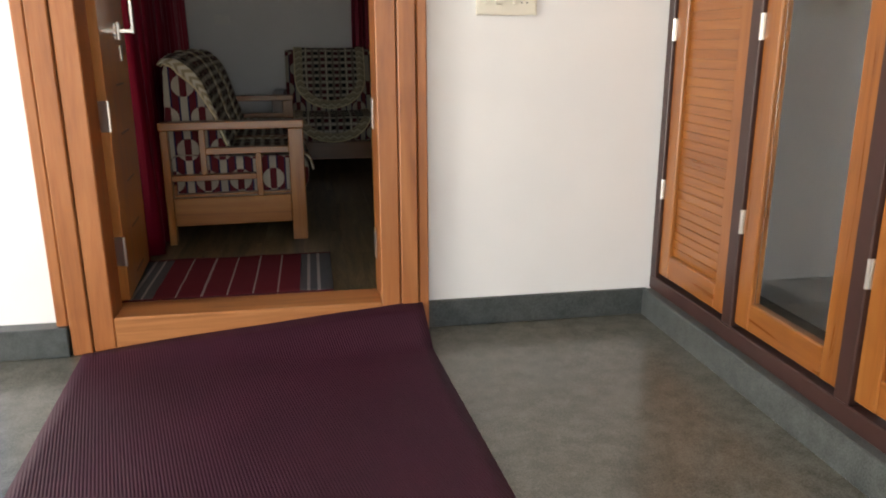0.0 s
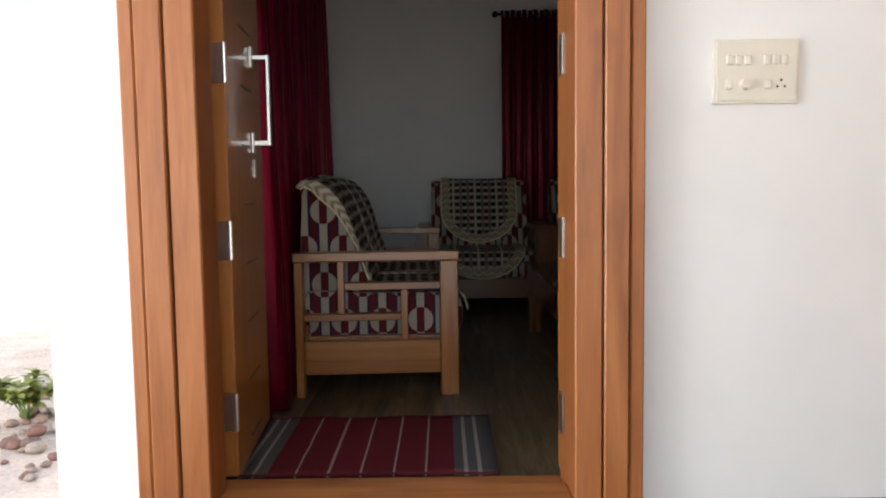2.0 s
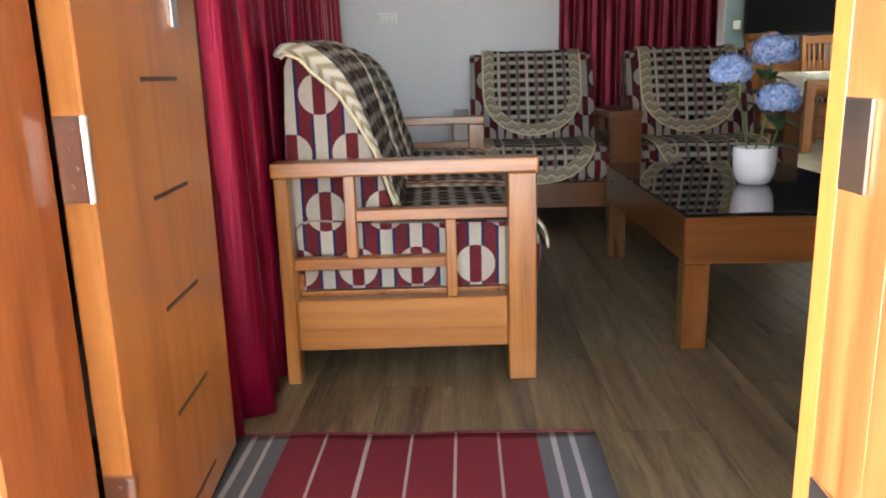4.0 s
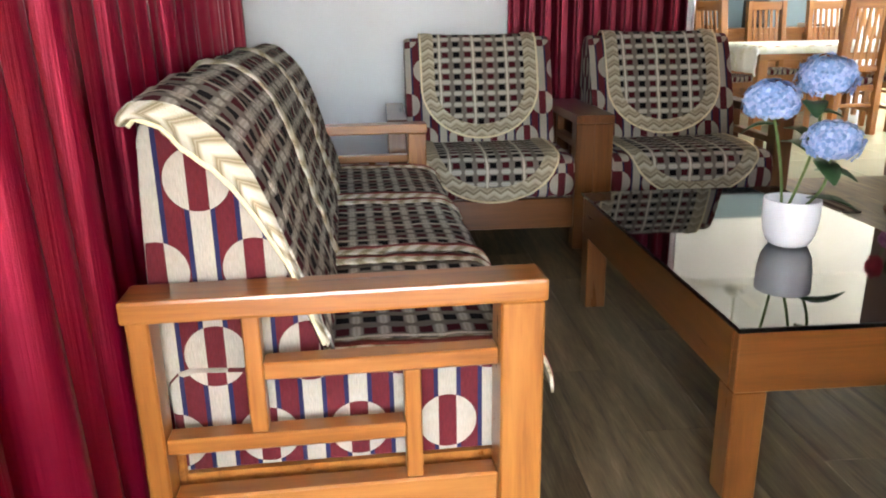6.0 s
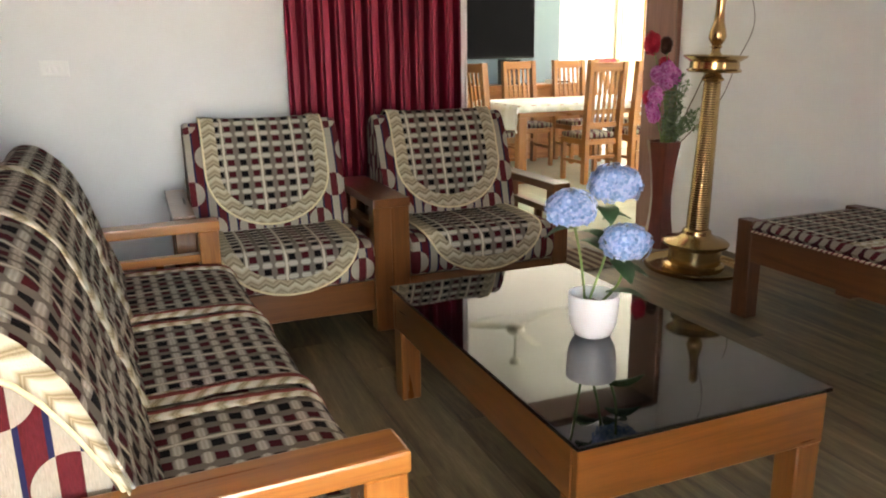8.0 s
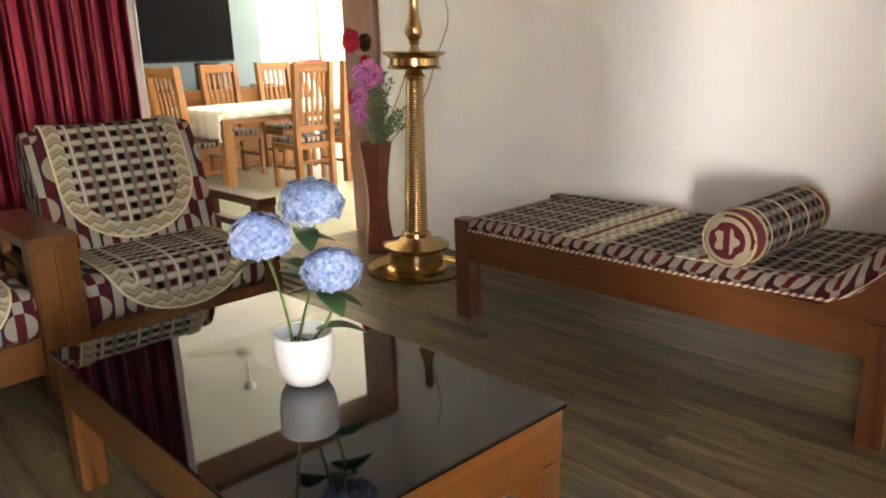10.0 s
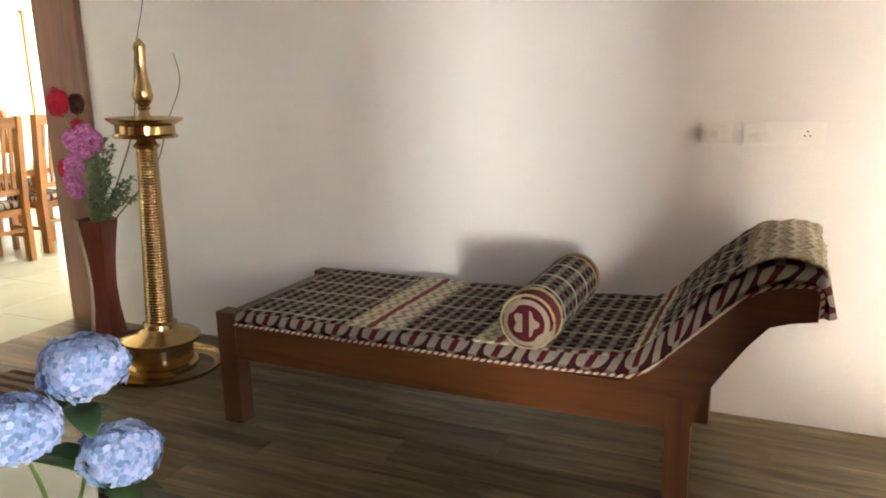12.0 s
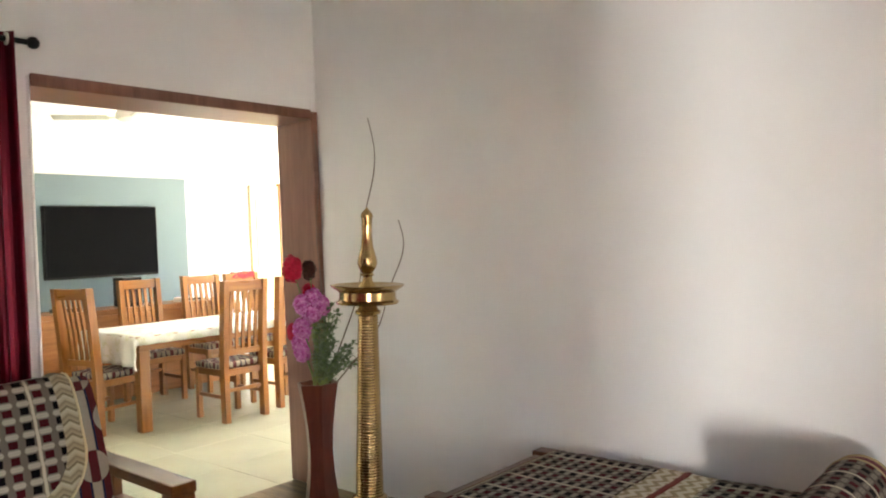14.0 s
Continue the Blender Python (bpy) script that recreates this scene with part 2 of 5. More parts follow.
M_SKIRT = granite("dark_granite_skirting", (0.026, 0.032, 0.030), (0.092, 0.10, 0.096), 0.3)
M_PLINTH = granite("grey_granite_plinth", (0.038, 0.044, 0.041), (0.12, 0.128, 0.12), 0.3)
M_PLANK = plank_mat("wood_look_plank")
M_TILE = plain("cream_floor_tile", (0.50, 0.515, 0.40), 0.12, 0, 3, 0.07, bump=0)
M_GROUT = plain("floor_bed", (0.055, 0.045, 0.036), 0.8)
M_UPH = upholstery("striped_disc_upholstery")
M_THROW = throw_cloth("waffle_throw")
M_CHEV = chevron_cloth("chevron_border")
M_STRIPE = plain("rust_red_ribbon", (0.15, 0.022, 0.014), 0.9, 0, 200, 0.3)
M_CURTAIN = satin("crimson_satin", (0.165, 0.0016, 0.018))
M_CURTAIN_DARK = satin("dark_maroon_satin", (0.11, 0.0015, 0.012))
M_STEEL = plain("brushed_steel", (0.70, 0.68, 0.64), 0.28, 1.0, 200, 0.05)
M_BLACK = plain("black_metal", (0.012, 0.012, 0.012), 0.35, 0.6)
M_BRASS = plain("polished_brass", (0.50, 0.335, 0.155), 0.2, 1.0, 30, 0.12)
M_IVORY = plain("ivory_plastic", (0.74, 0.70, 0.58), 0.35, 0, 60, 0.03, bump=0)
M_WHITE = plain("white_plastic", (0.80, 0.79, 0.76), 0.3, 0, 60, 0.03, bump=0)
M_POT = plain("white_ceramic", (0.82, 0.82, 0.84), 0.18, 0, 20, 0.03, bump=0)
def ribbed_mat(name):
    t = Tree(name, 0.65, 0, 0.22)
    x, y, _ = t.split(t.coords())
    rib = t.m("ABSOLUTE", t.wrap(t.m("ADD", x, t.m("MULTIPLY", y, 0.25)), 0.009))
    n = t.noise(t.coords(), 260, 3)
    big = t.noise(t.coords(), 3, 4)
    t.b.inputs["Sheen Weight"].default_value = 0.02
    t.b.inputs["Sheen Tint"].default_value = (0.8, 0.4, 0.7, 1)
    t.bump(t.m("ADD", t.m("MULTIPLY", rib, 220.0), t.m("MULTIPLY", n, 0.4)), 0.5, 0.003)
    return t.done(t.ramp(t.m("ADD", t.m("MULTIPLY", n, 0.5), t.m("MULTIPLY", big, 0.5)), (0.3, (0.024, 0.004, 0.011)), (0.7, (0.048, 0.008, 0.021))))


M_MAT = ribbed_mat("maroon_ribbed_mat")
M_GRAVEL = plain("red_gravel", (0.52, 0.43, 0.36), 0.9, 0, 45, 0.40, bump=0.6)
M_SOIL = plain("soil", (0.05, 0.035, 0.025), 0.9, 0, 80, 0.4, bump=0.5)
M_LEAFG = plain("dark_green_leaf", (0.035, 0.085, 0.028), 0.45, 0, 20, 0.3)
M_LEAFY = plain("grey_green_leaf", (0.11, 0.17, 0.085), 0.55, 0, 20, 0.3)
M_STEM = plain("green_stem", (0.14, 0.21, 0.06), 0.55, 0, 30, 0.2)
M_SCREEN = plain("black_screen", (0.004, 0.004, 0.005), 0.3, 0, 5, 0.05, spec=0.03, bump=0)


def glass_mat(name, color, rough=0.0, ior=1.45):
    m = bpy.data.materials.new(name)
    m.use_nodes = True
    b = m.node_tree.nodes["Principled BSDF"]
    b.inputs["Base Color"].default_value = (*color, 1)
    b.inputs["Roughness"].default_value = rough
    b.inputs["Transmission Weight"].default_value = 1.0
    b.inputs["IOR"].default_value = ior
    return m


M_GLASS = glass_mat("clear_glass", (0.92, 0.95, 0.94))
M_TINT = plain("smoked_table_glass", (0.004, 0.004, 0.005), 0.03, 0, 5, 0.05, spec=0.6, bump=0)
M_TINT.node_tree.nodes["Principled BSDF"].inputs["Coat Weight"].default_value = 0.25
M_TINT.node_tree.nodes["Principled BSDF"].inputs["Coat IOR"].default_value = 1.6


# ---- mesh helpers ----
def box(bm, x0, x1, y0, y1, z0, z1, bevel=0.0, segs=1):
    r = bmesh.ops.create_cube(bm, size=1.0, matrix=Matrix.LocRotScale(((x0 + x1) / 2, (y0 + y1) / 2, (z0 + z1) / 2), None, (x1 - x0, y1 - y0, z1 - z0)))
    if bevel:
        es = list({e for v in r["verts"] for e in v.link_edges})
        bmesh.ops.bevel(bm, geom=es, offset=bevel, segments=segs, profile=0.6, affect="EDGES")
    return bm


def boxed(*args, bevel=0.0, segs=1):
    return box(bmesh.new(), *args, bevel=bevel, segs=segs)


def rod(bm, a, b, r0, r1=None, n=12):
    a, b = Vector(a), Vector(b)
    d = b - a
    m = Matrix.Translation((a + b) / 2) @ d.to_track_quat("Z", "Y").to_matrix().to_4x4()
    bmesh.ops.create_cone(bm, cap_ends=True, segments=n, radius1=r0, radius2=r0 if r1 is None else r1, depth=d.length, matrix=m)
    return bm


def lathe(bm, profile, n=32, cx=0.0, cy=0.0):
    """Turns (radius, height) pairs round the z axis."""
    rings = []
    for r, z in profile:
        rings.append([bm.verts.new((cx + r * math.cos(2 * math.pi * k / n), cy + r * math.sin(2 * math.pi * k / n), z)) for k in range(n)])
    for a, b in zip(rings, rings[1:]):
        for k in range(n):
            bm.faces.new((a[k], a[(k + 1) % n], b[(k + 1) % n], b[k]))
    if profile[0][0] > 1e-4:
        bm.faces.new(list(reversed(rings[0])))
    if profile[-1][0] > 1e-4:
        bm.faces.new(rings[-1])
    return bm


def grid(bm, rows):
    vs = [[bm.verts.new(p) for p in row] for row in rows]
    faces = []
    for a, b in zip(vs, vs[1:]):
        for k in range(len(a) - 1):
            faces.append(bm.faces.new((a[k], a[k + 1], b[k + 1], b[k])))
    return vs


def box_uv(bm):
    """Lays the surface out in metres, each face by the way it looks."""
    lay = bm.loops.layers.uv.verify()
    bm.normal_update()
    for f in bm.faces:
        n = f.normal
        a = max(range(3), key=lambda k: abs(n[k]))
        for l in f.loops:
            c = l.vert.co
            l[lay].uv = ((c.y, c.z), (c.x, c.z), (c.x, c.y))[a]


def finish(name, bm, material, smooth=None, uv=False):
    if uv:
        box_uv(bm)
    me = bpy.data.meshes.new(name)
    bm.normal_update()
    bm.to_mesh(me)
    bm.free()
    me.materials.append(material)
    if smooth:
        me.shade_smooth()
        if smooth < 180:
            me.set_sharp_from_angle(angle=radians(smooth))
    return me


def part(name, bm, material, parent, label="", smooth=None, uv=False):
    ob = new(name, finish(name, bm, material, smooth, uv))
    ob.parent = parent
    if label:
        ob["label"] = label
    return ob


def single(name, bm, material, label, category, group="", kind="", smooth=None, uv=False, at=None):
    ob = new(name, finish(name, bm, material, smooth, uv))
    if at is not None:
        ob.matrix_world = at
    return tagged(ob, label, category, group, kind)


def thing(name, label, category, at=None, group="", kind=""):
    ob = new(name)
    ob.empty_display_size = 0.1
    if at is not None:
        ob.matrix_world = at
    return tagged(ob, label, category, group, kind)


def structure(name, bm, material, label, category="wall", smooth=None):
    return single(name, bm, material, label, category, kind="structure", smooth=smooth)


# ---- the setting ----
XL, XR = -0.66, 3.442       # living room, side walls
YO, YI = 3.22, 3.42         # front wall, outer and inner face
YB, YD = 7.632, 7.93        # wall to the dining room, both faces
YT = 11.9                   # dining room, far wall
H = 3.0
PF = -0.052                 # porch floor
DL, DR, DT = -0.487, 0.81, 2.14   # outer edges of the front door's frame

bm = bmesh.new()
box(bm, -0.72, DL, YO, YI, -0.3, H)
box(bm, DL, DR, YO, YI, DT, H)
box(bm, DR, 2.80, YO, YI, -0.3, H)
box(bm, 2.80, 3.40, YO, YI, 2.15, H)
box(bm, 3.40, 3.64, YO, YI, -0.3, H)
structure("wall_front", bm, M_PORCH, "white plastered front wall with door and window openings")
structure("wall_left", boxed(-0.82, XL, YI, YD, -0.3, H), M_WALL, "white painted wall behind the crimson curtain")
structure("wall_right", boxed(XR, XR + 0.2, YI, YD, -0.3, H), M_WALL, "off-white painted wall beside the daybed")
bm = bmesh.new()
box(bm, XL, 1.884, YB, YD, -0.3, H)
box(bm, 1.884, XR, YB, YD, 2.18, H)
structure("wall_back", bm, M_WALL, "white wall with a wide opening to the dining room")
structure("ceiling_living", boxed(-0.82, 3.64, YI, YD, H, H + 0.12), M_CEIL, "white flat living room ceiling", "ceiling")
structure("ceiling_dining", boxed(0.3, 8.6, YD, YT + 0.2, H, H + 0.12), M_CEIL, "white flat dining room ceiling", "ceiling")
structure("ceiling_porch", boxed(-1.3, 2.0, -1.6, YO, 2.85, 3.0), M_PORCH, "white porch ceiling slab", "ceiling")

# dining room walls, with an assumed, unseen window opening in the right one
bm = bmesh.new()
box(bm, 0.5, 5.06, YT, YT + 0.2, 2.22, H)
box(bm, 5.06, 8.6, YT, YT + 0.2, -0.3, H)
structure("wall_dining_far", bm, M_WALL, "white far wall of the dining room")
structure("wall_panel", boxed(0.5, 5.06, YT, YT + 0.2, -0.3, 2.22), M_BLUE, "blue-grey painted wall panel behind the television")
structure("wall_dining_left", boxed(0.3, 0.5, YD, YT, -0.3, H), M_WALL, "plain white dining room wall")
for x0, x1, nm in ((8.4, 8.6, "wall_dining_right"),):
    bm = bmesh.new()
    box(bm, x0, x1, YD, 9.0, -0.3, H)
    box(bm, x0, x1, 11.0, YT, -0.3, H)
    box(bm, x0, x1, 9.0, 11.0, -0.3, 0.85)
    box(bm, x0, x1, 9.0, 11.0, 2.35, H)
    structure(nm, bm, M_WALL, "white dining room wall with a window opening")
structure("wall_dining_near", boxed(3.64, 8.6, YD - 0.2, YD, -0.3, H), M_WALL, "white wall of the dining room")

# floors
floor = structure("floor", boxed(-0.62, XR, YI, YD, -0.3, -0.008), M_GROUT, "grey-brown wood-look plank floor", "floor")
floor_dining = structure("floor_dining", boxed(0.3, 8.6, YD, YT, -0.3, -0.008), M_GROUT, "cream glossy tile floor of the dining room", "floor")
structure("floor_porch", boxed(-1.1, 1.9, -1.6, YO, -0.3, PF), M_GRANITE, "polished dark grey granite porch floor", "floor")
structure("ground", boxed(-400, 400, -400, 400, -0.7, -0.34), M_GRAVEL, "pale reddish gravel ground round the house", "ground")

# skirtings
bm = bmesh.new()
box(bm, -0.71, DL + 0.036, 3.150, YO, PF, 0.055, bevel=0.003)
box(bm, DR, 1.69, YO - 0.014, YO, PF, 0.055, bevel=0.003)
structure("baseboard_porch", bm, M_SKIRT, "dark speckled granite skirting of the porch", "baseboard")
structure("baseboard_shutters", boxed(1.672, 1.72, 0.0, YO - 0.014, PF, 0.055, bevel=0.003), M_PLINTH, "grey speckled granite plinth under the shutters", "baseboard")
M_SKIRTIN = plain("brown_tile_skirting", (0.12, 0.095, 0.07), 0.35, 0, 30, 0.25)
structure("baseboard_back", boxed(XL, 1.884, YB - 0.012, YB, 0, 0.075, bevel=0.002), M_SKIRTIN, "brown tile skirting", "baseboard")
structure("baseboard_left", boxed(XL, XL + 0.012, YI, YB - 0.012, 0, 0.075, bevel=0.002), M_SKIRTIN, "brown tile skirting", "baseboard")


# front door
def front_door():
    d = thing("door_1", "open teak front door with steel pull handle in a wide wooden frame", "door", kind="structure")
    for s, x_out, w in ((1, DL, 0.187), (-1, DR, 0.175)):
        bm = bmesh.new()
        y = 3.165
        # grooved architrave, then the jamb behind it
        for a, b, dy in ((0.0, 0.2, 0.0), (0.222, 0.58, -0.006), (0.602, 1.0, 0.0)):
            xa, xb = sorted((x_out + s * a * w, x_out + s * b * w))
            box(bm, xa, xb, y + dy, 3.30, 0.056 if s > 0 and a == 0.0 else PF, DT, bevel=0.004)
        xa, xb = sorted((x_out + s * 0.02, x_out + s * (0.139 if s > 0 else 0.172)))
        box(bm, xa, xb, 3.30, 3.43, PF, DT, bevel=0.004)
        part("jamb", bm, M_FRAME, d)
    bm = bmesh.new()
    box(bm, DL + 0.187, DR - 0.175, 3.165, 3.30, DT - 0.165, DT, bevel=0.004)
    box(bm, DL + 0.147, DR - 0.1, 3.30, 3.43, DT - 0.10, DT, bevel=0.004)
    part("head", bm, M_FRAMEX, d)
    bm = bmesh.new()
    box(bm, DL + 0.187, DR - 0.175, 3.165, 3.30, PF, 0.075, bevel=0.005)
    box(bm, DL + 0.137, DR - 0.172, 3.30, 3.43, PF, 0.045, bevel=0.004)
    part("threshold", bm, M_FRAMEX, d, "pale wooden threshold")
    # two leaves of unequal width, both swung inwards
    leaf = part("leaf", boxed(0.0, 0.565, 0.0, 0.042, 0.05, 2.03, bevel=0.003), M_LEAF, d)
    leaf.matrix_basis = pose(-0.303, 3.435, 0, 0, 0, 94)
    # Grooves drawn as dark strips on the face, their shade given by colour.
    for k in range(11):
        z = 0.10 + 0.185 * k
        part("groove", boxed(0.22, 0.40, -0.0015, 0.002, z, z + 0.007), M_MULLION, leaf)
    bm = bmesh.new()
    for z in (1.045, 1.325):
        box(bm, 0.370, 0.400, -0.012, 0.0, z - 0.035, z + 0.035, bevel=0.003)
        box(bm, 0.377, 0.393, -0.056, -0.010, z - 0.008, z + 0.008, bevel=0.002)
    box(bm, 0.376, 0.394, -0.066, -0.052, 1.035, 1.335, bevel=0.003)
    part("handle", bm, M_STEEL, leaf, "brushed steel pull handle")
    part("lock", boxed(0.40, 0.43, -0.006, 0.0, 0.93, 0.99, bevel=0.002), M_STEEL, leaf)
    narrow = part("narrow_leaf", boxed(0.0, 0.37, -0.042, 0.0, 0.05, 2.03, bevel=0.003), M_LEAF, d)
    narrow.matrix_basis = pose(0.640, 3.480, 0, 0, 0, 6)
    for k in range(11):
        z = 0.22 + 0.165 * k
        part("groove", boxed(0.06, 0.20, -0.002, 0.0015, z, z + 0.007), M_MULLION, narrow)
    for z in (0.19, 0.69, 1.19, 1.75):
        bm = bmesh.new()
        box(bm, -0.340, -0.306, 3.428, 3.4335, z, z + 0.11)
        rod(bm, (-0.301, 3.427, z), (-0.301, 3.427, z + 0.11), 0.007)
        for q in range(4):
            rod(bm, (-0.326 + 0.008 * (q % 2), 3.429, z + 0.02 + 0.024 * q), (-0.326 + 0.008 * (q % 2), 3.4265, z + 0.02 + 0.024 * q), 0.004, 0.003, 8)
        part("hinge", bm, M_STEEL, d)
        part("strike_plate", boxed(DR - 0.178, DR - 0.1735, 3.355, 3.415, z, z + 0.11), M_STEEL, d)
    return d


front_door()


# shutters and glazed doors in the porch's side wall
def shutter_wall():
    X = 1.705
    s = structure("wall_shutters", boxed(X + 0.055, X + 0.2, -1.6, YO, 2.2, 2.85), M_PORCH, "white wall above the porch shutters")
    fr = thing("window_1", "dark-stained frame with orange wooden louvred and glazed shutters", "window", kind="structure")
    part("rail", boxed(X, X + 0.1, -0.6, YO, 0.055, 0.11, bevel=0.003), M_MULLION, fr)
    part("rail", boxed(X, X + 0.1, -0.6, YO, 2.14, 2.2, bevel=0.003), M_MULLION, fr)
    part("mullion", boxed(X, X + 0.1, 3.175, YO - 0.001, 0.11, 2.14, bevel=0.003), M_MULLION, fr)
    edges = [(3.172, 2.685, 0), (2.625, 2.130, 1), (2.070, 1.575, 0), (1.515, 1.015, 1), (0.955, 0.455, 0), (0.395, -0.09, 1)]
    for (y1, y0, glazed), nxt in zip(edges, edges[1:] + [(-0.18, 0, 0)]):
        part("mullion", boxed(X, X + 0.1, nxt[0] + 0.002, y0 - 0.002, 0.11, 2.14, bevel=0.003), M_MULLION, fr)
        sh = part("shutter", bmesh.new(), M_ORANGE, fr)
        w = 0.075
        zb, zt = 0.125, 2.125
        for a, b in ((y0, y0 + w), (y1 - w, y1)):
            part("stile", boxed(X + 0.012, X + 0.05, a, b, zb, zt, bevel=0.004), M_ORANGE, sh)
        for a, b in ((zb, zb + 0.09), (zt - 0.09, zt)):
            part("shutter_rail", boxed(X + 0.013, X + 0.049, y0 + w, y1 - w, a, b, bevel=0.004), M_ORANGEY, sh)
        if glazed:
            p = part("pane", boxed(X + 0.028, X + 0.032, y0 + w, y1 - w, zb + 0.09, zt - 0.09), M_GLASS, sh)
            p.visible_shadow = False
        else:
            n = 58
            h = (zt - zb - 0.18) / n
            bm = bmesh.new()
            box(bm, -0.0035, 0.0035, y0 + w, y1 - w, -h * 0.62, h * 0.62, bevel=0.002)
            me = finish("louvre", bm, M_ORANGEY)
            for k in range(n):
                ob = new("louvre", me)
                ob.parent = sh
                ob.matrix_basis = pose(X + 0.032, 0, zb + 0.09 + h * (k + 0.5), 0, -10, 0)
        for z in (0.42, 1.0, 1.6):
            bm = bmesh.new()
            rod(bm, (X + 0.004, y1 + 0.004, z), (X + 0.004, y1 + 0.004, z + 0.075), 0.0055)
            box(bm, X + 0.008, X + 0.0125, y1 - 0.004, y1 + 0.012, z, z + 0.075)
            part("hinge", bm, M_STEEL, sh)


shutter_wall()
# Narrow closed room made up behind the shutters so their panes stay dark.
structure("wall_side_room_back", boxed(2.18, 2.30, -1.6, YO, -0.3, 2.9), M_WALL, "wall added close behind the shutters to keep the panes dark")
structure("wall_side_room_end", boxed(1.9, 2.3, -1.8, -1.6, -0.3, 2.9), M_WALL, "plain end wall of the room behind the shutters")
structure("wall_side_room_front", boxed(1.76, 1.9, -1.6, -0.62, -0.3, 2.2), M_PORCH, "white porch wall")
structure("floor_side_room", boxed(1.9, 2.18, -1.6, YO, -0.3, 0.0), M_GRANITE, "grey floor of the room behind the shutters", "floor")
structure("ceiling_side_room", boxed(1.9, 2.3, -1.8, YO, 2.9, 3.0), M_CEIL, "white ceiling of the room behind the shutters", "ceiling")
structure("wall_plinth_side_room", boxed(1.72, 1.9, -1.6, YO, -0.3, 0.054), M_PORCH, "low wall under the shutters")

# opening to the dining room: wooden lining
lining = thing("door_2", "brown wooden lining of the opening to the dining room", "door frame", kind="structure")
part("jamb", boxed(3.395, XR - 0.001, YB - 0.012, YD + 0.02, 0, 2.18, bevel=0.004), M_BROWN, lining)
part("jamb", boxed(1.872, 1.888, YB - 0.004, YD + 0.02, 0, 2.18, bevel=0.004), M_WALL, lining)
part("head", boxed(1.888, 3.395, YB - 0.012, YD + 0.02, 2.135, 2.19, bevel=0.004), M_BROWN, lining)


# tall window beside the corner of the front wall
win = thing("window_2", "wood-framed tall window in the front wall, with slats added to cut light", "window", kind="structure")
for a, b in ((2.801, 2.87), (3.33, 3.43)):
    part("window_frame", boxed(a, b if b < 3.4 else 3.399, YO + 0.02, YI + 0.03, -0.0, 2.15, bevel=0.004), M_MID["Z"], win)
part("window_frame", boxed(2.87, 3.33, YO + 0.02, YI + 0.03, 2.06, 2.15, bevel=0.004), M_MID["X"], win)
part("window_frame", boxed(2.87, 3.33, YO + 0.02, YI + 0.03, 0.0, 0.10, bevel=0.004), M_MID["X"], win)
# Unseen slats added across the opening to cut down the daylight.
light_cut_slat_mesh = finish("slat", boxed(2.871, 3.329, YI - 0.072, YI - 0.060, 0.0, 0.058, bevel=0.003), M_MID["X"])
for k in range(23):
    ob = new("slat", light_cut_slat_mesh)
    ob.parent = win
    ob.location = (0, 0, 0.108 + 0.085 * k)
# Wall and slab out of view, added to dim the tall window's light.
structure("wall_side_yard", boxed(2.3, 7.0, 1.4, 1.55, -0.35, 2.7), M_PORCH, "pale unseen wall added to block light from the tall window")
structure("sunshade", boxed(2.3, 3.9, 2.55, YO - 0.001, 2.3, 2.38), M_PORCH, "unseen slab added to block sky light above the tall window", "sunshade")


# ---- soft things: sheets laid along a profile ----
class Track:
    """A profile of (y, z) points, walked by its length."""

    def __init__(self, pts):
        self.p = [Vector((0, y, z)) for y, z in pts]
        # round the corners once
        q = [self.p[0]]
        for a, b in zip(self.p, self.p[1:]):
            q += [a.lerp(b, 0.25), a.lerp(b, 0.75)]
        self.p = q + [self.p[-1]]
        self.s = [0.0]
        for a, b in zip(self.p, self.p[1:]):
            self.s.append(self.s[-1] + (b - a).length)
        self.length = self.s[-1]

    def at(self, s, lift=0.0):
        s = min(max(s, 0.0), self.length)
        for k in range(len(self.s) - 1):
            if s <= self.s[k + 1] or k == len(self.s) - 2:
                d = self.p[k + 1] - self.p[k]
                f = (s - self.s[k]) / max(1e-6, self.s[k + 1] - self.s[k])
                n = Vector((0, d.z, -d.y)).normalized()
                return self.p[k] + d * f + n * lift


SAG = {"amount": 0.0, "end": 0.0}


def dip(x, z):
    """The near end of a long back cushion slumps a little."""
    return z - SAG["amount"] * math.exp(-max(0.0, x - SAG["end"]) / 0.22) * max(0.0, min(1.0, (z - 0.62) / 0.25))


def wrinkle(x, s, seed, size=0.006, scale=7.0):
    return size * noise.noise(Vector((x * scale, s * scale, seed * 3.7))) + size * 0.5 * noise.noise(Vector((x * 23, s * 23, seed)))


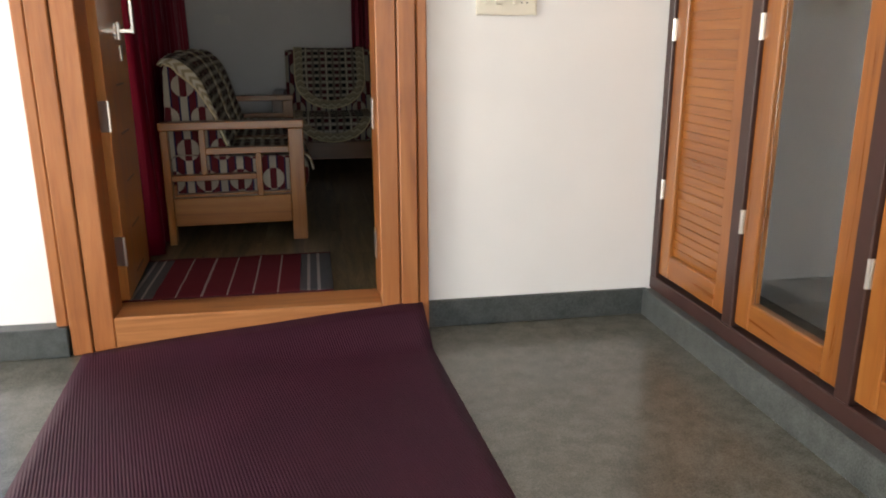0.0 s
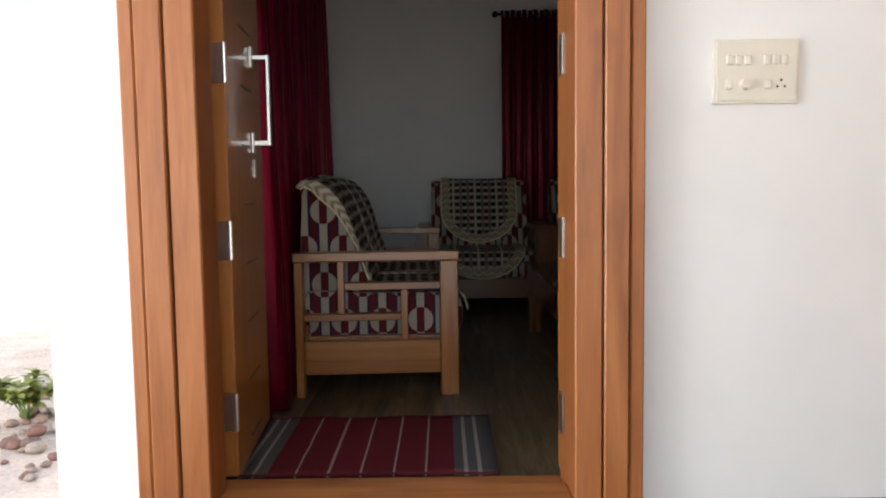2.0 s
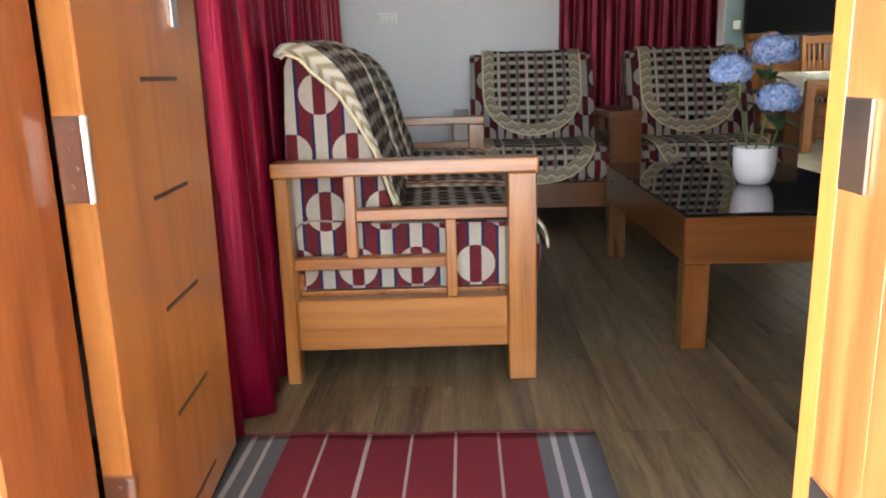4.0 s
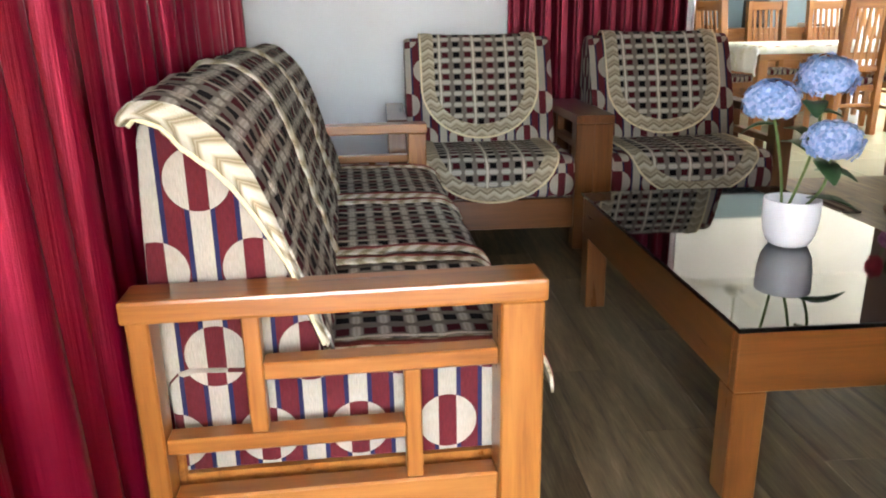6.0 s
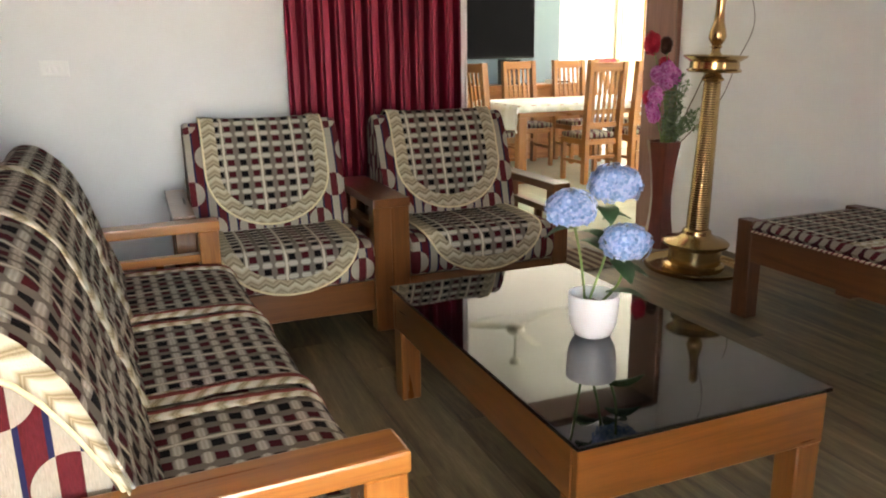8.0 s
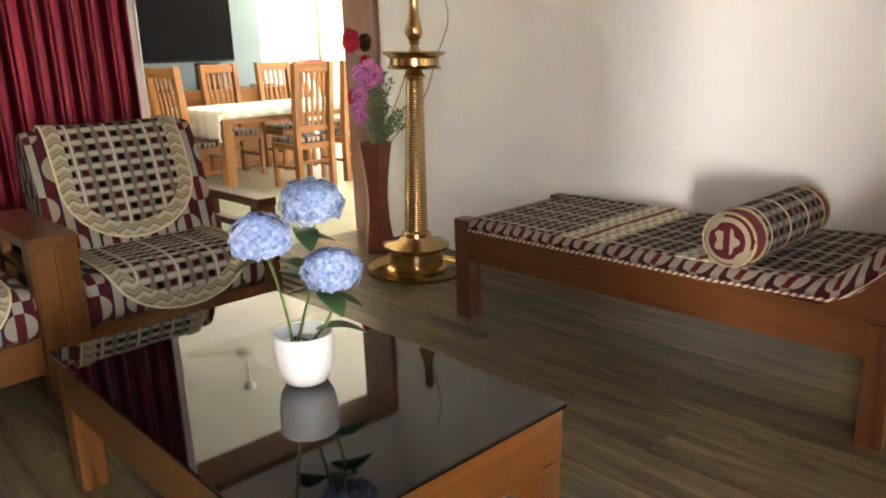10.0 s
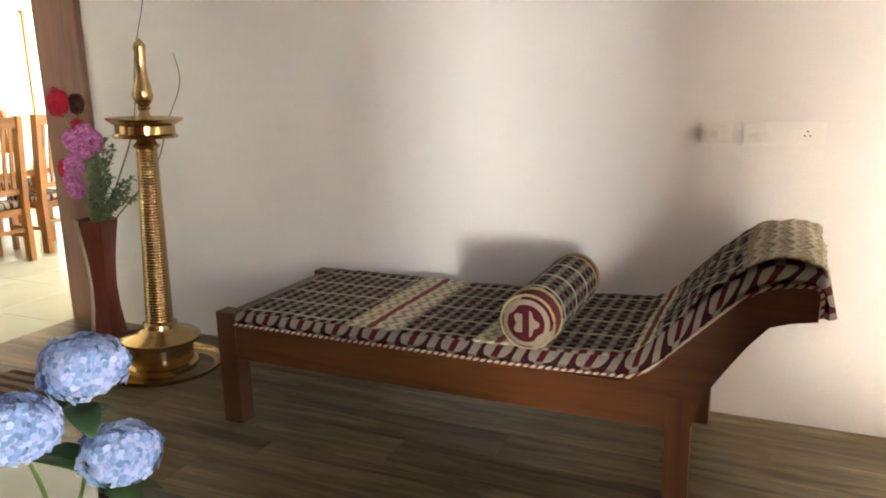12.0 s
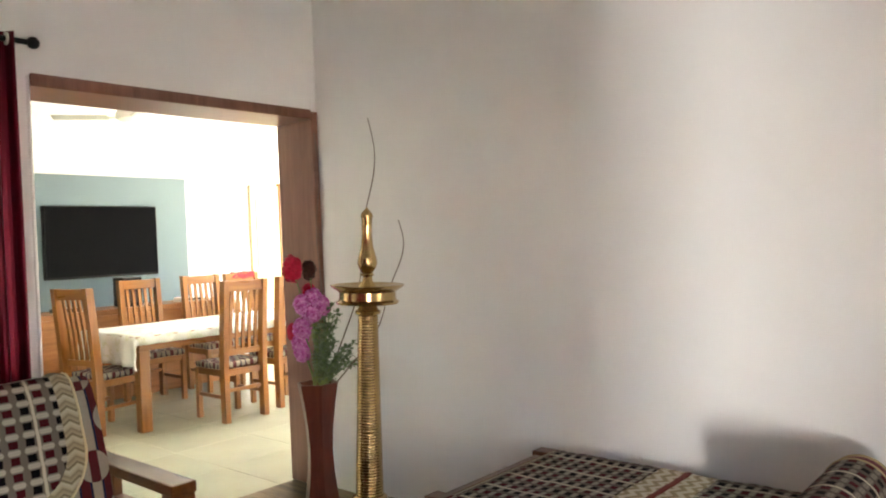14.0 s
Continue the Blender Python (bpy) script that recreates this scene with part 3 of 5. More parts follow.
def sheet(name, track, x0, x1, material, parent, lift=0.006, seed=1, hw=None, nx=22, ns=44, s0=0.0, s1=None, side=1, thick=0.006, puff=0.0, label="", rumple=1.0):
    """A cloth between x0 and x1 along the profile; hw(s) narrows it."""
    bm = bmesh.new()
    lay = bm.loops.layers.uv.verify()
    s1 = track.length if s1 is None else s1
    mid = (x0 + x1) / 2
    half = (x1 - x0) / 2
    where = {}
    rows = []
    for j in range(ns + 1):
        s = s0 + (s1 - s0) * j / ns
        h = half * (hw(s) if hw else 1.0)
        row = []
        for i in range(nx + 1):
            x = mid + h * (2 * i / nx - 1)
            p = track.at(s, side * (lift + rumple * wrinkle(x, s, seed) + puff * math.sin(math.pi * i / nx)))
            v = bm.verts.new((x, p.y, dip(x, p.z)))
            where[v] = (x, s)
            row.append(v)
        rows.append(row)
    for a, b in zip(rows, rows[1:]):
        for k in range(nx):
            f = bm.faces.new((a[k + 1], a[k], b[k], b[k + 1]))
            for l in f.loops:
                l[lay].uv = where[l.vert]
    ob = part(name, bm, material, parent, label, smooth=180)
    md = ob.modifiers.new("thickness", "SOLIDIFY")
    md.thickness, md.offset = thick, -1.0
    return ob


def tube(bm, pts, r, n=6, r_end=None):
    rings = []
    for k, p in enumerate(pts):
        a = Vector(pts[max(0, k - 1)])
        b = Vector(pts[min(len(pts) - 1, k + 1)])
        q = (b - a).to_track_quat("Z", "Y")
        rr = r if r_end is None else r + (r_end - r) * k / (len(pts) - 1)
        rings.append([bm.verts.new(Vector(p) + q @ Vector((rr * math.cos(2 * math.pi * i / n), rr * math.sin(2 * math.pi * i / n), 0))) for i in range(n)])
    for a, b in zip(rings, rings[1:]):
        for i in range(n):
            bm.faces.new((a[i], a[(i + 1) % n], b[(i + 1) % n], b[i]))
    bm.faces.new(list(reversed(rings[0])))
    bm.faces.new(rings[-1])
    return bm


def bezel_cloth(track, half, straight, parent, seed, s0=0.0):
    """A cover with a round lower end: waffle field, chevron border and cream piping."""
    end = track.length
    bw = 0.066

    def hw(s):
        if s < straight:
            return 1.0
        f = min(1.0, (s - straight) / (end - straight))
        return max(0.03, math.sqrt(max(0.0, 1 - f * f)))
    field = sheet("throw_field", track, -half, half, M_THROW, parent, 0.008, seed, hw, 26, 40, s0)
    # border along the outline
    outer = [(-half, s0 + (straight - s0) * k / 14) for k in range(14)]
    outer += [(-half * math.cos(math.pi * k / 30), straight + (end - straight) * math.sin(math.pi * k / 30)) for k in range(31)]
    outer += [(half, s0 + (straight - s0) * k / 14) for k in range(13, -1, -1)]
    ih, ie = half - bw, end - bw
    inner = [(-ih, s0 + (straight - s0) * k / 14) for k in range(14)]
    inner += [(-ih * math.cos(math.pi * k / 30), straight + (ie - straight) * math.sin(math.pi * k / 30)) for k in range(31)]
    inner += [(ih, s0 + (straight - s0) * k / 14) for k in range(13, -1, -1)]
    bm = bmesh.new()
    lay = bm.loops.layers.uv.verify()
    where, rows = {}, []
    for o, i in zip(outer, inner):
        row = []
        for c in range(5):
            x, s = o[0] + (i[0] - o[0]) * c / 4, o[1] + (i[1] - o[1]) * c / 4
            p = track.at(s, 0.011 + 0.006 * math.sin(math.pi * c / 4) + wrinkle(x, s, seed))
            v = bm.verts.new((x, p.y, p.z))
            where[v] = (x, s)
            row.append(v)
        rows.append(row)
    for a, b in zip(rows, rows[1:]):
        for c in range(4):
            f = bm.faces.new((a[c], a[c + 1], b[c + 1], b[c]))
            for l in f.loops:
                l[lay].uv = where[l.vert]
    ob = part("throw_border", bm, M_CHEV, field, "cream and brown chevron border", smooth=180)
    pts = []
    for x, s in outer:
        p = track.at(s, 0.012 + wrinkle(x, s, seed))
        pts.append((x, p.y, p.z))
    part("piping", tube(bmesh.new(), pts, 0.005), M_PIPING, field, "pale yellow piping", smooth=180)
    return field


M_PIPING = plain("cream_piping", (0.66, 0.56, 0.34), 0.8, 0, 200, 0.15)


def cushion(name, pts, x0, x1, parent, round_by=0.02, label=""):
    """An upholstered block: a side profile of (y, z) drawn out from x0 to x1, with soft ends."""
    n = len(pts)
    cy = sum(p[0] for p in pts) / n
    cz = sum(p[1] for p in pts) / n
    # finer outline with rounded corners
    fine = []
    for k in range(n):
        a, b = Vector(pts[k]), Vector(pts[(k + 1) % n])
        m = max(1, int((b - a).length / 0.05))
        for j in range(m):
            fine.append(a.lerp(b, (j + 0.25) / m if j == 0 else j / m))
        fine.append(a.lerp(b, 1 - 0.25 / m))
    bm = bmesh.new()
    rings = []
    nx = max(4, int((x1 - x0) / 0.06))
    stations = [(x0, 0.9), (x0 + round_by * 0.3, 0.965), (x0 + round_by, 1.0)]
    stations += [(x0 + round_by + (x1 - x0 - 2 * round_by) * k / nx, 1.0) for k in range(1, nx)]
    stations += [(x1 - round_by, 1.0), (x1 - round_by * 0.3, 0.965), (x1, 0.9)]
    for x, f in stations:
        ring = []
        for p in fine:
            w = 1 + 0.02 * noise.noise(Vector((x * 6, p[0] * 9, p[1] * 9)))
            q = (1 - f) * 0.35
            ring.append(bm.verts.new((x, cy + (p[0] - cy) * (1 - q) * w, dip(x, cz + (p[1] - cz) * (1 - q) * w))))
        rings.append(ring)
    c = len(fine)
    for a, b in zip(rings, rings[1:]):
        for k in range(c):
            bm.faces.new((a[k], b[k], b[(k + 1) % c], a[(k + 1) % c]))
    bm.faces.new(rings[0])
    bm.faces.new(list(reversed(rings[-1])))
    bmesh.ops.recalc_face_normals(bm, faces=bm.faces[:])
    return part(name, bm, M_UPH, parent, label, smooth=50, uv=True)


BACK = [(0.338, 0.40), (0.333, 0.62), (0.318, 0.89), (0.285, 0.945), (0.225, 0.948), (0.178, 0.885), (0.128, 0.77), (0.078, 0.62), (0.035, 0.46), (0.05, 0.40)]
SEAT = [(0.318, 0.25), (0.322, 0.42), (0.29, 0.452), (0.05, 0.44), (-0.30, 0.435), (-0.352, 0.42), (-0.372, 0.38), (-0.372, 0.29), (-0.345, 0.25)]
SOFA_BACK = [(0.338, 0.40), (0.333, 0.62), (0.320, 0.90), (0.295, 0.932), (0.245, 0.925), (0.182, 0.872), (0.137, 0.79), (0.088, 0.62), (0.035, 0.46), (0.05, 0.40)]
SOFA_TRACK = [(0.328, 0.918), (0.318, 0.936), (0.295, 0.944), (0.243, 0.936), (0.176, 0.880), (0.130, 0.795), (0.082, 0.625), (0.03, 0.475)]
BACK_TRACK = [(0.335, 0.80), (0.322, 0.90), (0.288, 0.952), (0.222, 0.956), (0.172, 0.888), (0.122, 0.772), (0.072, 0.622), (0.03, 0.475)]
SEAT_TRACK = [(0.06, 0.450), (-0.10, 0.450), (-0.30, 0.446), (-0.362, 0.428), (-0.384, 0.38), (-0.384, 0.25)]


def arm(parent, xa, xb, wood_mats):
    """A wooden arm: post, rails and slats in an offset lattice."""
    W = wood_mats
    mid = (xa + xb) / 2
    a, b = mid - 0.018, mid + 0.018
    part("front_post", boxed(xa, xb, -0.347, -0.270, 0.0, 0.582, bevel=0.004), W["Z"], parent)
    part("rear_post", boxed(xa + 0.01, xb - 0.01, 0.312, 0.350, 0.0, 0.582, bevel=0.004), W["Z"], parent)
    part("armrest", boxed(xa - 0.003, xb + 0.003, -0.352, 0.354, 0.582, 0.622, bevel=0.006, segs=2), W["Y"], parent)
    part("slat", boxed(a, b, 0.138, 0.168, 0.356, 0.582, bevel=0.003), W["Z"], parent)
    part("arm_rail", boxed(a - 0.004, b + 0.004, -0.270, 0.138, 0.458, 0.490, bevel=0.003), W["Y"], parent)
    part("slat", boxed(a, b, -0.132, -0.102, 0.240, 0.458, bevel=0.003), W["Z"], parent)
    part("arm_rail", boxed(a - 0.004, b + 0.004, -0.102, 0.312, 0.326, 0.356, bevel=0.003), W["Y"], parent)
    part("side_board", boxed(a - 0.006, b + 0.006, -0.270, 0.312, 0.095, 0.240, bevel=0.004), W["Y"], parent)


def seating(name, label, category, seats, length, at, mats, group=""):
    t = thing(name, label, category, at, group)
    h = length / 2
    aw = 0.085
    SAG["amount"], SAG["end"] = (0.035, -h) if seats > 1 else (0.0, 0.0)
    arm(t, -h, -h + aw, mats)
    arm(t, h - aw, h, mats)
    part("front_rail", boxed(-h + aw, h - aw, -0.335, -0.300, 0.105, 0.245, bevel=0.004), mats["X"], t)
    part("back_rail", boxed(-h + aw, h - aw, 0.30, 0.335, 0.105, 0.30, bevel=0.004), mats["X"], t)
    part("seat_base", boxed(-h + aw, h - aw, -0.30, 0.30, 0.20, 0.248), mats["X"], t)
    step = (length - 2 * aw) / seats
    back_track, seat_track = Track(BACK_TRACK), Track(SEAT_TRACK)
    for k in range(seats):
        x0 = -h + aw + step * k + 0.004
        x1 = x0 + step - 0.008
        cushion("seat_cushion", SEAT, x0, x1, t)
        if seats == 1:
            cushion("back_cushion", BACK, x0 + 0.01, x1 - 0.01, t)
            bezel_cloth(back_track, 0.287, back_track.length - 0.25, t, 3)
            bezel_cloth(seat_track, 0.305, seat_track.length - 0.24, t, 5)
        else:
            xs = (x0 + 0.01, x0 + 0.075, x1 - 0.075, x1 - 0.01)
            for q in range(3):
                chev = q != 1
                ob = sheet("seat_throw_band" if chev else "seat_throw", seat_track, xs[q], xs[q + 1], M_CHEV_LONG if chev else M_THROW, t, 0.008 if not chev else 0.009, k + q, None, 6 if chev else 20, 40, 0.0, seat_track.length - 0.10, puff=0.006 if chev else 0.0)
                if chev:
                    xm = (xs[q] + xs[q + 1]) / 2
                    sheet("throw_ribbon", seat_track, xm - 0.009, xm + 0.009, M_STRIPE, t, 0.0165, k + q, None, 3, 40, 0.0, seat_track.length - 0.10, thick=0.004)
    if seats > 1:
        cushion("back_cushion", SOFA_BACK, -h + 0.104, h - 0.104, t)
        back_track = Track(SOFA_TRACK)
        xs = [-h + 0.078, -h + 0.150, -0.36, -0.30, 0.30, 0.36, h - 0.150, h - 0.078]
        for q in range(7):
            chev = q in (2, 4)
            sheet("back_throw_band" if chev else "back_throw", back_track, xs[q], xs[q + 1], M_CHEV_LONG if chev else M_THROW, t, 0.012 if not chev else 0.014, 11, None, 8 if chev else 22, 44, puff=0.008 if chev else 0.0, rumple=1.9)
        # the cover's puffed edge, folded down over each end of the back
        for sgn in (-1, 1):
            bm = bmesh.new()
            lay = bm.loops.layers.uv.verify()
            where, rows, pts = {}, [], []
            for k in range(41):
                a = back_track.length * 0.97 * k / 40
                drop = 0.055 * min(1.0, 0.35 + a * 5) * max(0.16, min(1.0, 1.55 - 1.9 * k / 40))
                row = []
                for c in range(6):
                    f = c / 5
                    p = back_track.at(a, 0.012 - f * drop)
                    x = sgn * (h - 0.080 + 0.020 * math.sin(math.pi * f) + 0.005 * noise.noise(Vector((a * 18, f * 2, 3))))
                    v = bm.verts.new((x, p.y, dip(x, p.z)))
                    where[v] = (f * 0.07, a)
                    row.append(v)
                rows.append(row)
                p = back_track.at(a, 0.010 - drop)
                pts.append((sgn * (h - 0.078), p.y, dip(sgn * (h - 0.078), p.z)))
            for a, b in zip(rows, rows[1:]):
                for c in range(5):
                    f = bm.faces.new((a[c], a[c + 1], b[c + 1], b[c]))
                    for l in f.loops:
                        l[lay].uv = where[l.vert]
            bmesh.ops.recalc_face_normals(bm, faces=bm.faces[:])
            ob = part("throw_edge", bm, M_CHEV_LONG, t, "puffed cream chevron edge", smooth=180)
            part("piping", tube(bmesh.new(), pts, 0.0045), M_PIPING, ob, "pale yellow piping", smooth=180)
    return t


def chevron_long(name):
    t = Tree(name, 0.95, 0, 0.15)
    u, v, _ = t.split(t.coords("UV"))
    z = t.m("ABSOLUTE", t.wrap(u, 0.07))
    w = t.m("ADD", v, t.m("MULTIPLY", z, 0.9))
    f = t.m("DIVIDE", t.m("ABSOLUTE", t.wrap(w, 0.05)), 0.025)
    n = t.noise(t.coords("UV", (260, 260, 1)), 1.0, 2)
    col = t.ramp(f, (0.3, (0.54, 0.50, 0.39)), (0.55, (0.43, 0.375, 0.265)), (0.85, (0.22, 0.18, 0.10)), (0.97, (0.36, 0.30, 0.20)))
    t.bump(t.m("ADD", f, n), 0.4, 0.005)
    return t.done(col)


M_CHEV_LONG = chevron_long("chevron_band")

seating("sofa", "three-seat teak sofa with striped cushions and woven waffle throws", "sofa", 3, 2.06, pose(-0.028, 5.478, 0, 0, 0, 92.6), M_TEAK)
SAG["amount"] = 0.0
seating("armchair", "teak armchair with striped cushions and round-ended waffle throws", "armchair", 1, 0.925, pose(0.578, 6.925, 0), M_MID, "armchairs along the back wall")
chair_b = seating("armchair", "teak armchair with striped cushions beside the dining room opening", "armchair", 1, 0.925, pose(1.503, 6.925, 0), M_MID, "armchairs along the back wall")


# ---- coffee table ----
def coffee_table():
    x0, x1, y0, y1 = 0.82, 1.555, 4.665, 5.93
    t = thing("coffee_table", "low teak coffee table with a dark smoked glass top", "table")
    for x in (x0 + 0.004, x1 - 0.079):
        for y in (y0 + 0.004, y1 - 0.079):
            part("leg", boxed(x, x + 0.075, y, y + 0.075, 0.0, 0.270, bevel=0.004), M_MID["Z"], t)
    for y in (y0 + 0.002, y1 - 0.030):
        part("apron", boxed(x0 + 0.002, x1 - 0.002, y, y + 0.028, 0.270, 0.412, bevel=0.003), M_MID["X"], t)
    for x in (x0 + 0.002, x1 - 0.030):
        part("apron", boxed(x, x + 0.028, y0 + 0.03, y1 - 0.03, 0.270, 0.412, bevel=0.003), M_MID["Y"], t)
    part("underside", boxed(x0 + 0.03, x1 - 0.03, y0 + 0.03, y1 - 0.03, 0.39, 0.402), M_MULLION, t)
    part("glass_top", boxed(x0 - 0.006, x1 + 0.006, y0 - 0.006, y1 + 0.006, 0.4125, 0.424, bevel=0.003, segs=2), M_TINT, t, "dark smoked glass top")


coffee_table()


# ---- curtains ----
def curtain(name, label, p0, p1, z0, z1, folds, depth, material, bulge=(0.5, 0.1, 0.0), seed=1):
    """Hangs from a rod between two floor points; folds deepen downwards."""
    p0, p1 = Vector(p0), Vector(p1)
    d = (p1 - p0)
    n = Vector((-d.y, d.x)).normalized()
    c = thing(name, label, "curtain")
    bm = bmesh.new()
    nu, nz = folds * 16, 26
    rows = []
    for j in range(nz + 1):
        f = j / nz
        row = []
        for i in range(nu + 1):
            u = i / nu
            ph = u * folds * 2 * math.pi + 0.9 * noise.noise(Vector((u * folds * 0.6, f * 1.2, seed)))
            a = depth * (0.75 + 0.35 * noise.noise(Vector((u * folds * 0.7, seed, 0)))) * (0.65 + 0.5 * (1 - f))
            a *= 1 - 0.6 * min(1.0, max(0.0, (u - 0.87) / 0.08))
            off = a * (math.cos(ph) + 0.4 * math.cos(2 * ph + 0.3)) + bulge[2] * math.exp(-((u - bulge[0]) / bulge[1]) ** 2) * (1 - 0.7 * f)
            q = p0 + d * (u + 0.0035 * math.sin(ph * 2)) + n * off
            row.append((q.x, q.y, z0 + (z1 - z0) * f))
        rows.append(row)
    grid(bm, rows)
    ob = part("cloth", bm, material, c, smooth=180)
    md = ob.modifiers.new("thickness", "SOLIDIFY")
    md.thickness = 0.003
    bm = bmesh.new()
    a, b = p0 - d.normalized() * 0.08, p1 + d.normalized() * 0.05
    rod(bm, (a.x, a.y, z1 - 0.03), (b.x, b.y, z1 - 0.03), 0.012)
    part("rod", bm, M_BLACK, c, "black curtain rod", smooth=40)
    for q in (a, b):
        bm = bmesh.new()
        bmesh.ops.create_uvsphere(bm, u_segments=14, v_segments=10, radius=0.026, matrix=Matrix.Translation((q.x, q.y, z1 - 0.03)))
        part("finial", bm, M_BLACK, c, smooth=180)
    for k in range(folds * 2 - 1):
        q = p0 + d * ((k + 0.5) / (folds * 2 - 1))
        bm = bmesh.new()
        rod(bm, (q.x - d.normalized().x * 0.004, q.y - d.normalized().y * 0.004, z1 - 0.03), (q.x + d.normalized().x * 0.004, q.y + d.normalized().y * 0.004, z1 - 0.03), 0.026, n=14)
        part("ring", bm, M_STEEL, c, smooth=40)
    return c


curtain("curtain", "crimson satin curtain hanging behind the sofa", (-0.555, 6.72), (-0.440, 3.86), 0.015, 2.36, 23, 0.072, M_CURTAIN, (0.85, 0.07, 0.055), 2)
curtain("curtain", "dark maroon satin curtain hanging behind the armchairs", (1.80, 7.555), (0.80, 7.555), 0.03, 2.33, 11, 0.038, M_CURTAIN_DARK, (0.5, 0.1, 0.0), 5)


# ---- daybed ----
def daybed():
    x0, x1 = 2.61, 3.375
    t = thing("daybed", "dark teak daybed with raised curved head and patterned mattress", "daybed")
    edge_top = [(6.105, 0.425), (4.50, 0.425), (4.40, 0.475), (4.28, 0.605), (4.17, 0.715), (4.10, 0.762), (4.02, 0.775), (3.962, 0.772)]
    edge_low = [(3.962, 0.680), (4.03, 0.668), (4.085, 0.650), (4.14, 0.585), (4.20, 0.495), (4.255, 0.405), (4.29, 0.285), (6.105, 0.285)]
    for a, b in ((x0, x0 + 0.04), (x1 - 0.04, x1)):
        bm = bmesh.new()
        pts = edge_top + edge_low
        va = [bm.verts.new((a, y, z)) for y, z in pts]
        vb = [bm.verts.new((b, y, z)) for y, z in pts]
        bm.faces.new(va)
        bm.faces.new(list(reversed(vb)))
        for k in range(len(pts)):
            q = (k + 1) % len(pts)
            bm.faces.new((va[q], va[k], vb[k], vb[q]))
        bmesh.ops.recalc_face_normals(bm, faces=bm.faces[:])
        part("side_board", bm, M_DARK["Y"], t)
    for x in (x0 - 0.003, x1 - 0.072):
        part("leg", boxed(x, x + 0.075, 6.018, 6.113, 0.0, 0.475, bevel=0.004), M_DARK["Z"], t)
        part("leg", boxed(x, x + 0.075, 4.285, 4.36, 0.0, 0.40, bevel=0.004), M_DARK["Z"], t)
    part("foot_board", boxed(x0 + 0.07, x1 - 0.07, 6.06, 6.10, 0.285, 0.46, bevel=0.004), M_DARK["X"], t)
    part("cross_board", boxed(x0 + 0.04, x1 - 0.04, 3.965, 4.0, 0.685, 0.765, bevel=0.003), M_DARK["X"], t)
    part("cross_board", boxed(x0 + 0.04, x1 - 0.04, 4.31, 4.34, 0.29, 0.40, bevel=0.003), M_DARK["X"], t)
    low = [(6.025, 0.427), (4.50, 0.428), (4.40, 0.478), (4.28, 0.608), (4.17, 0.718), (4.10, 0.765), (4.02, 0.778), (3.955, 0.775), (3.955, 0.69)]
    top = [(6.03, 0.475), (4.53, 0.478), (4.445, 0.525), (4.322, 0.648), (4.202, 0.762), (4.11, 0.815), (4.02, 0.832), (3.945, 0.81), (3.915, 0.69)]
    lo, hi = Track(low), Track(top)
    bm = bmesh.new()
    lay = bm.loops.layers.uv.verify()
    N, xa, xb = 90, x0 + 0.006, x1 - 0.006
    rings = []
    for k in range(N + 1):
        p, q = lo.at(lo.length * k / N), hi.at(hi.length * k / N)
        m = p.lerp(q, 0.5)
        s = hi.length * k / N
        rings.append([(bm.verts.new((x, v.y, v.z)), s, w) for x, v, w in ((xb, p, 0.0), (xa + 0.01, p, 0.0), (xa - 0.012, m, 0.035), (xa + 0.012, q, 0.07), (xb - 0.012, q, 0.8), (xb, m, 0.85))])
    for a, b in zip(rings, rings[1:]):
        for k in range(6):
            quad = (a[k], a[(k + 1) % 6], b[(k + 1) % 6], b[k])
            f = bm.faces.new([v[0] for v in quad])
            for l, v in zip(f.loops, quad):
                l[lay].uv = (v[1], v[2] + 0.10)
    bm.faces.new([v[0] for v in rings[0]])
    bm.faces.new([v[0] for v in reversed(rings[-1])])
    bmesh.ops.recalc_face_normals(bm, faces=bm.faces[:])
    mat = part("mattress", bm, M_UPH_SIDE, t, "maroon and grey-cream patterned mattress", smooth=50)
    # waffle cover in stretches, with chevron bands between
    L = hi.length
    cuts = [0.03, 0.50, 0.72, 1.02, 1.20, 1.56, 1.66, L - 0.34, L - 0.13]
    for k in range(8):
        chev = k % 2 == 1
        loose = 3.2 if k > 5 else 1.0
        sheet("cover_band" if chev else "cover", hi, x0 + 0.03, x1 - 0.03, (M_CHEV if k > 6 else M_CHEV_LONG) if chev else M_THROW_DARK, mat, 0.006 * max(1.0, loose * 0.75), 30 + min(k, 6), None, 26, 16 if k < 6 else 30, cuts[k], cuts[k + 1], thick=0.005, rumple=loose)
        if chev and k < 6:
            mid = (cuts[k] + cuts[k + 1]) / 2
            sheet("cover_stripe", hi, x0 + 0.03, x1 - 0.03, M_STRIPE, mat, 0.009, 30 + k, None, 22, 3, mid - 0.012, mid + 0.012, thick=0.004)
    pts = []
    for k in range(200):
        p = lo.at(lo.length * k / 199)
        pts.append((x0 - 0.002 + 0.002 * math.sin(k * 2.2), p.y, p.z + 0.003 + 0.0015 * math.cos(k * 2.2)))
    part("piping", tube(bmesh.new(), pts, 0.0055), M_ROPE, mat, "twisted cream and maroon cord", smooth=180)
    return t


